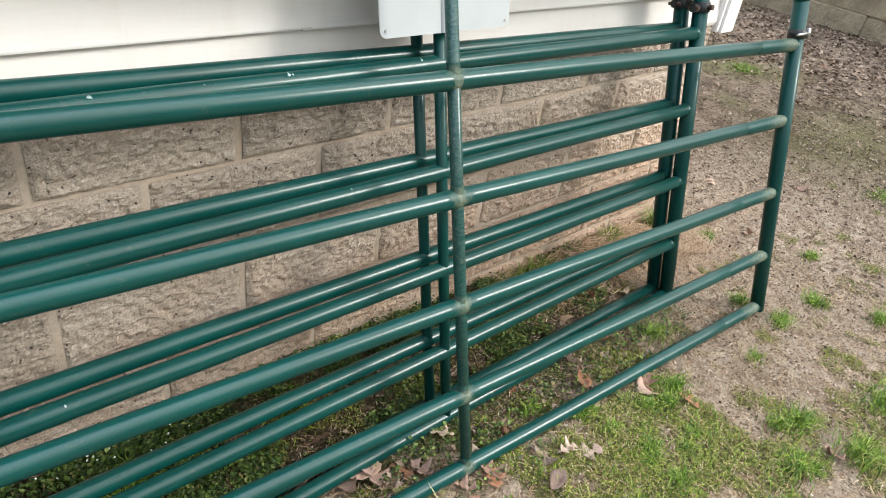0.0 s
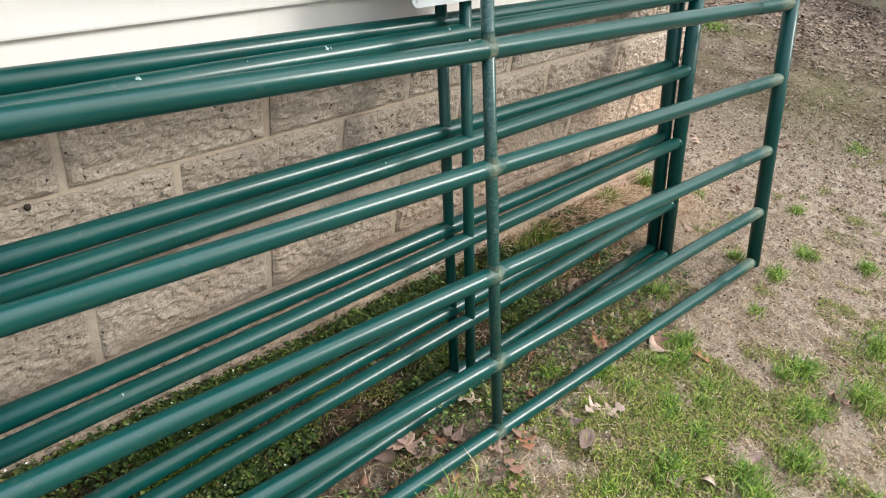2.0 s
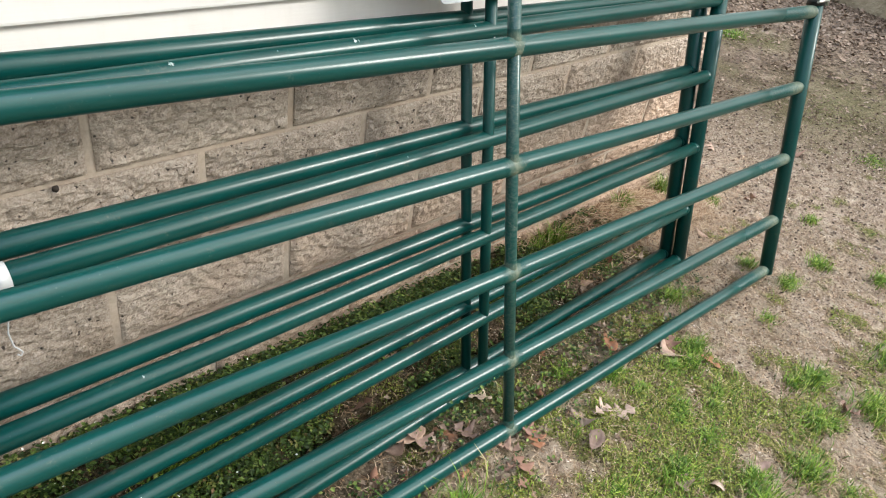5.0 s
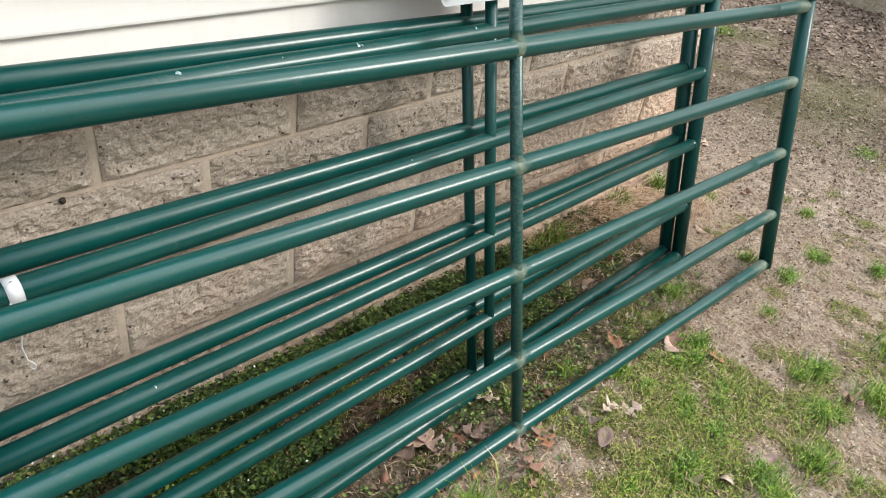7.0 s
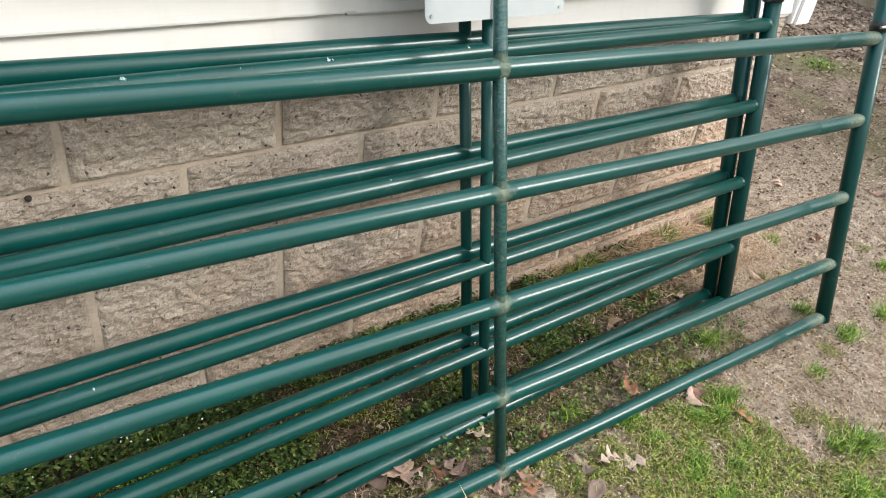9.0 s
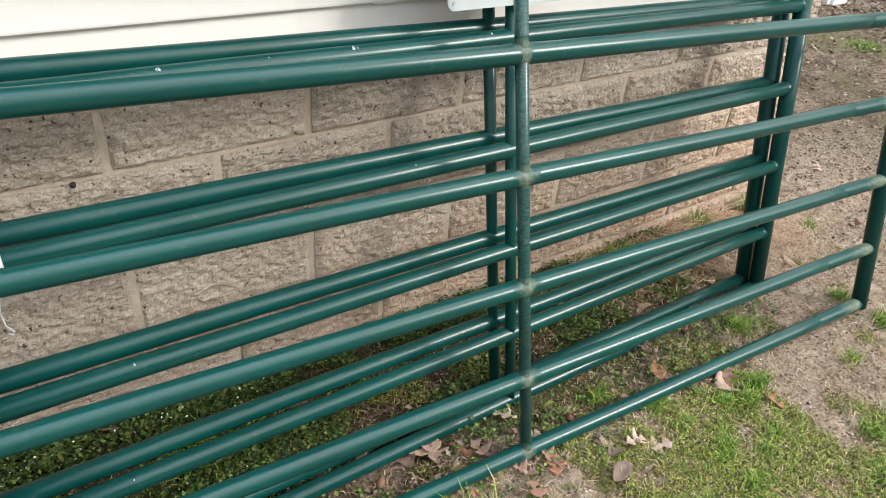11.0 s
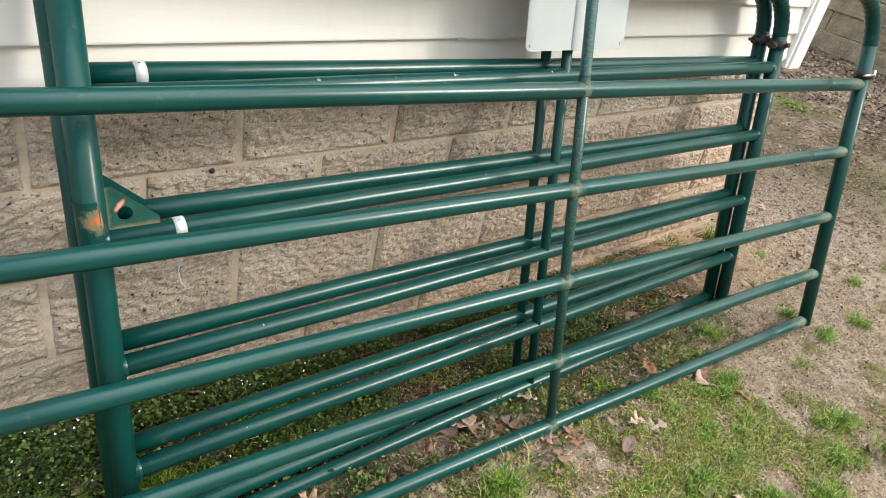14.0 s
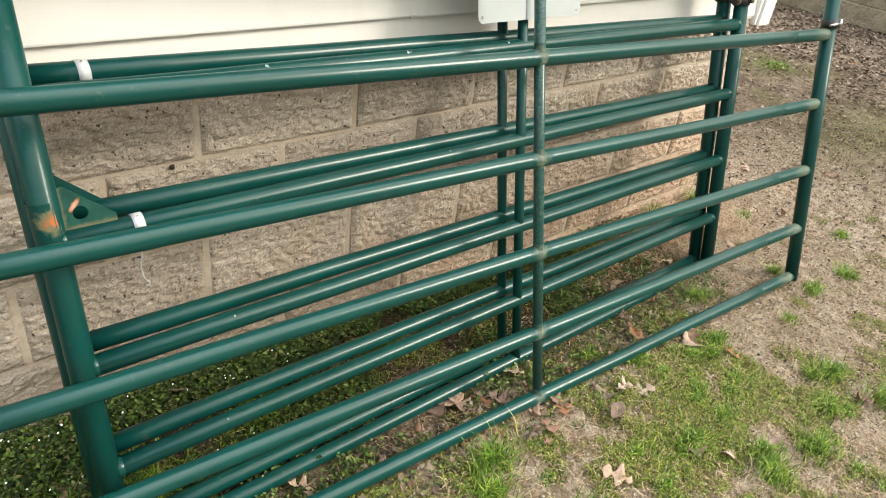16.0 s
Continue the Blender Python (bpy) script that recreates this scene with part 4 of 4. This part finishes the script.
    # thatch in the thin turf
    for _ in range(18000):
        x, y = rng.uniform(0.9, 3.4), rng.uniform(0.35, 1.6)
        t = turf_at(x, y)
        if rng.random() < 0.75 - abs(t - 0.3):
            straw.append(straw_at(x, y, land(x, y) + rng.uniform(0.001, 0.009), rng.uniform(0.012, 0.045), rng.uniform(0.0005, 0.0011), rng.uniform(0, 6.28), rng.gauss(0, 0.004)))
    # straw by the wall and thin dry stems on the bare clay
    for _ in range(22000):
        if rng.random() < 0.20:
            x, y = rng.gauss(2.5, 0.28), 1.80 - abs(rng.gauss(0, 0.09))
        elif rng.random() < 0.2:
            x, y = rng.gauss(3.0, 0.14), rng.gauss(1.57, 0.09)
        else:
            x, y = rng.uniform(0.6, 3.9), rng.uniform(0.35, 1.75)
        heap = y > 1.55 and x > 2.0
        if (y > 1.80 and x < BLOCK_END) or (not heap and rng.random() < 0.5):
            continue
        a, length, z = rng.uniform(0, 3.14), rng.uniform(0.015, 0.07) * rng.uniform(0.5, 1.1), land(x, y) + (rng.uniform(0.002, 0.026) if heap else rng.uniform(0.001, 0.006))
        w = rng.uniform(0.0006, 0.0014) * (1.0 if heap else 0.6)
        straw.append(straw_at(x, y, z, length, w, a, rng.gauss(0, 0.10) * length))
    for _ in range(2800):
        x, y = rng.gauss(2.6, 0.2), 1.79 - abs(rng.gauss(0, 0.075))
        a, length, z = rng.gauss(0.3, 1.0), rng.uniform(0.03, 0.10), land(x, y) + rng.uniform(0.004, 0.034)
        if y + math.sin(a) * length > 1.80 or y > 1.80:
            continue
        straw.append(straw_at(x, y, z, length, rng.uniform(0.0011, 0.0024), a, rng.gauss(0, 0.012)))
    # leaf litter beyond the panels, thicker towards the woods
    for _ in range(30000):
        x = 2.5 + 7.0 * rng.random() ** 1.3
        y = rng.uniform(0.2, 5.5)
        if (x < 3.1 and y > 1.78) or rng.random() > 0.3 + 0.9 * litter_and_dark_at(x, y):
            continue
        if (y > WALL_Y and x < 3.25) or rng.random() < 0.75 * moss_at(x, y):
            continue
        big = rng.uniform(0.007, 0.020) * (0.9 + 2.0 * smooth01(3.6, 7.5, x))
        litter.append(leaflet(x, y, land(x, y) + rng.uniform(0.002, 0.016), big, rng.gauss(0, 0.3), rng.uniform(0, 6.28), rng.gauss(0, 0.45)))
    for _ in range(24000):
        x, y = 2.2 + 3.2 * rng.random(), rng.uniform(0.3, 2.4)
        if (y > 1.78 and x < 3.1) or turf_at(x, y) > 0.7:
            continue
        size = rng.uniform(0.004, 0.013) * (1.0 + 0.9 * smooth01(2.8, 3.6, x) * (rng.random() < 0.4))
        litter.append(leaflet(x, y, land(x, y) + rng.uniform(0.001, 0.007), size, rng.gauss(0, 0.35), rng.uniform(0, 6.28), rng.gauss(0, 0.5)))
    for _ in range(9000):
        x, y = rng.uniform(0.3, 3.6), rng.uniform(0.35, 1.8)
        litter.append(leaflet(x, y, land(x, y) + rng.uniform(0.001, 0.007), rng.uniform(0.004, 0.010), rng.gauss(0, 0.3), rng.uniform(0, 6.28), rng.gauss(0, 0.4)))
    for _ in range(34000):
        x, y = rng.uniform(0.9, 3.5), rng.uniform(0.35, 1.5)
        if rng.random() < 0.75 * smooth01(0.1, 0.5, turf_at(x, y)):
            litter.append(leaflet(x, y, land(x, y) + rng.uniform(0.0, 0.012), rng.uniform(0.003, 0.008), rng.gauss(0, 0.5), rng.uniform(0, 6.28), rng.gauss(0, 0.5)))
    scatter("grass", BLADE, blades, "patchy short spring grass on the clay yard", "grass")
    scatter("moss", MOSS, moss, "yellow-green low moss cushions in the thin turf", "moss")
    scatter("clods", CRUMB, crumbs, "small pale and dark clay crumbs on the bare ground", "clods")
    scatter("weeds", WEED, weeds, "dark green chickweed along the foundation", "weeds")
    scatter("straw", STRAW, straw, "dry straw lying by the wall and on the clay", "straw")
    scatter("leaf_litter", LITTER, litter, "small brown leaf litter across the yard", "leaf litter")
    scatter("weed_flowers", FLOWER, petals, "tiny white chickweed flowers", "flowers")


make_cover()


def oak_leaf(seed, lobed=True):
    """A dry, curled leaf with lobes, midrib along x, about one unit long."""
    rng = random.Random(seed)
    n = 19
    curl, cup = rng.uniform(-0.4, 1.5), rng.uniform(0.2, 1.3) * rng.choice((-1, 1, 1))
    bm = bmesh.new()
    rows = []
    for k in range(n):
        t = k / (n - 1)
        w = (0.40 if lobed else 0.27) * math.sin(math.pi * min(1, t ** 0.8 * 0.97 + 0.02)) ** 0.9
        if lobed:
            w *= 0.58 + 0.46 * math.cos(t * 6.28 * 2.6 + rng.uniform(-0.4, 0.4))
        z0 = 0.16 * curl * (2 * t - 1) ** 2 + rng.uniform(-0.012, 0.012)
        row = []
        for q in (-1, -0.5, 0, 0.5, 1):
            row.append(bm.verts.new((t - 0.5, q * w * rng.uniform(0.88, 1.1), z0 + cup * (q * w) ** 2 * 2.2 + (0.012 if q == 0 else 0.0))))
        rows.append(row)
    for a, b in zip(rows, rows[1:]):
        for j in range(4):
            bm.faces.new((a[j], b[j], b[j + 1], a[j + 1])).smooth = True
    geo = bmesh.ops.extrude_face_region(bm, geom=bm.faces[:])
    for v in geo["geom"]:
        if isinstance(v, bmesh.types.BMVert):
            v.co.z += 0.006
    stem = [(0.5, 0, rows[-1][2].co.z), (0.62, 0.02, rows[-1][2].co.z + 0.02), (0.72, 0.06, rows[-1][2].co.z + 0.03)]
    tube(stem, 0.008, 5, bm)
    bmesh.ops.recalc_face_normals(bm, faces=bm.faces[:])
    return mesh_of("dead_leaf", bm, DEAD)


def make_leaves():
    shapes = [oak_leaf(s, s % 3 != 2) for s in range(9)]
    rng = random.Random(5)
    spots = [(1.312, 1.359), (1.278, 1.386), (1.598, 1.189), (1.664, 1.175), (1.717, 1.135), (1.559, 1.125), (1.359, 1.246), (1.432, 1.222), (2.146, 1.582), (2.303, 1.587), (2.366, 1.571), (2.072, 1.189), (2.09, 1.20),
             (2.147, 1.08), (1.926, 1.324), (2.317, 0.71), (1.345, 1.194), (0.988, 1.272), (0.708, 1.425), (7.19, 2.66), (1.86, 0.803), (1.322, 1.656), (1.434, 1.423), (0.559, 1.78), (0.283, 1.676), (1.163, 1.583), (1.725, 0.852), (1.64, 0.91),
             (0.834, 1.622), (1.147, 1.432), (1.208, 1.417), (1.37, 0.986), (1.20, 1.44), (1.05, 1.50), (2.5, 1.66), (2.889, 1.49), (3.4, 1.5), (3.8, 1.9), (4.2, 1.6), (4.1, 2.4), (3.6, 2.2)]
    for _ in range(46):
        x = rng.uniform(0.5, 2.5)
        spots.append((x, rng.uniform(1.22, 1.42) + 0.16 * max(0.0, x - 1.2) + rng.gauss(0, 0.05)))
    for k, (x, y) in enumerate(spots):
        ob = new("dead_leaf", shapes[k % 9])
        size = (rng.uniform(0.055, 0.09) if k < 41 else rng.uniform(0.03, 0.06)) if x < 3 else rng.uniform(0.07, 0.11)
        ob.matrix_world = pose(x, y, land(x, y) + 0.011, rng.gauss(0, 14), rng.gauss(0, 14), rng.uniform(0, 360)) @ Matrix.Diagonal((size, size, size, 1))
        tagged(ob, "curled dry brown oak leaf lying on the turf", "leaf", "fallen leaves by the panels")


make_leaves()
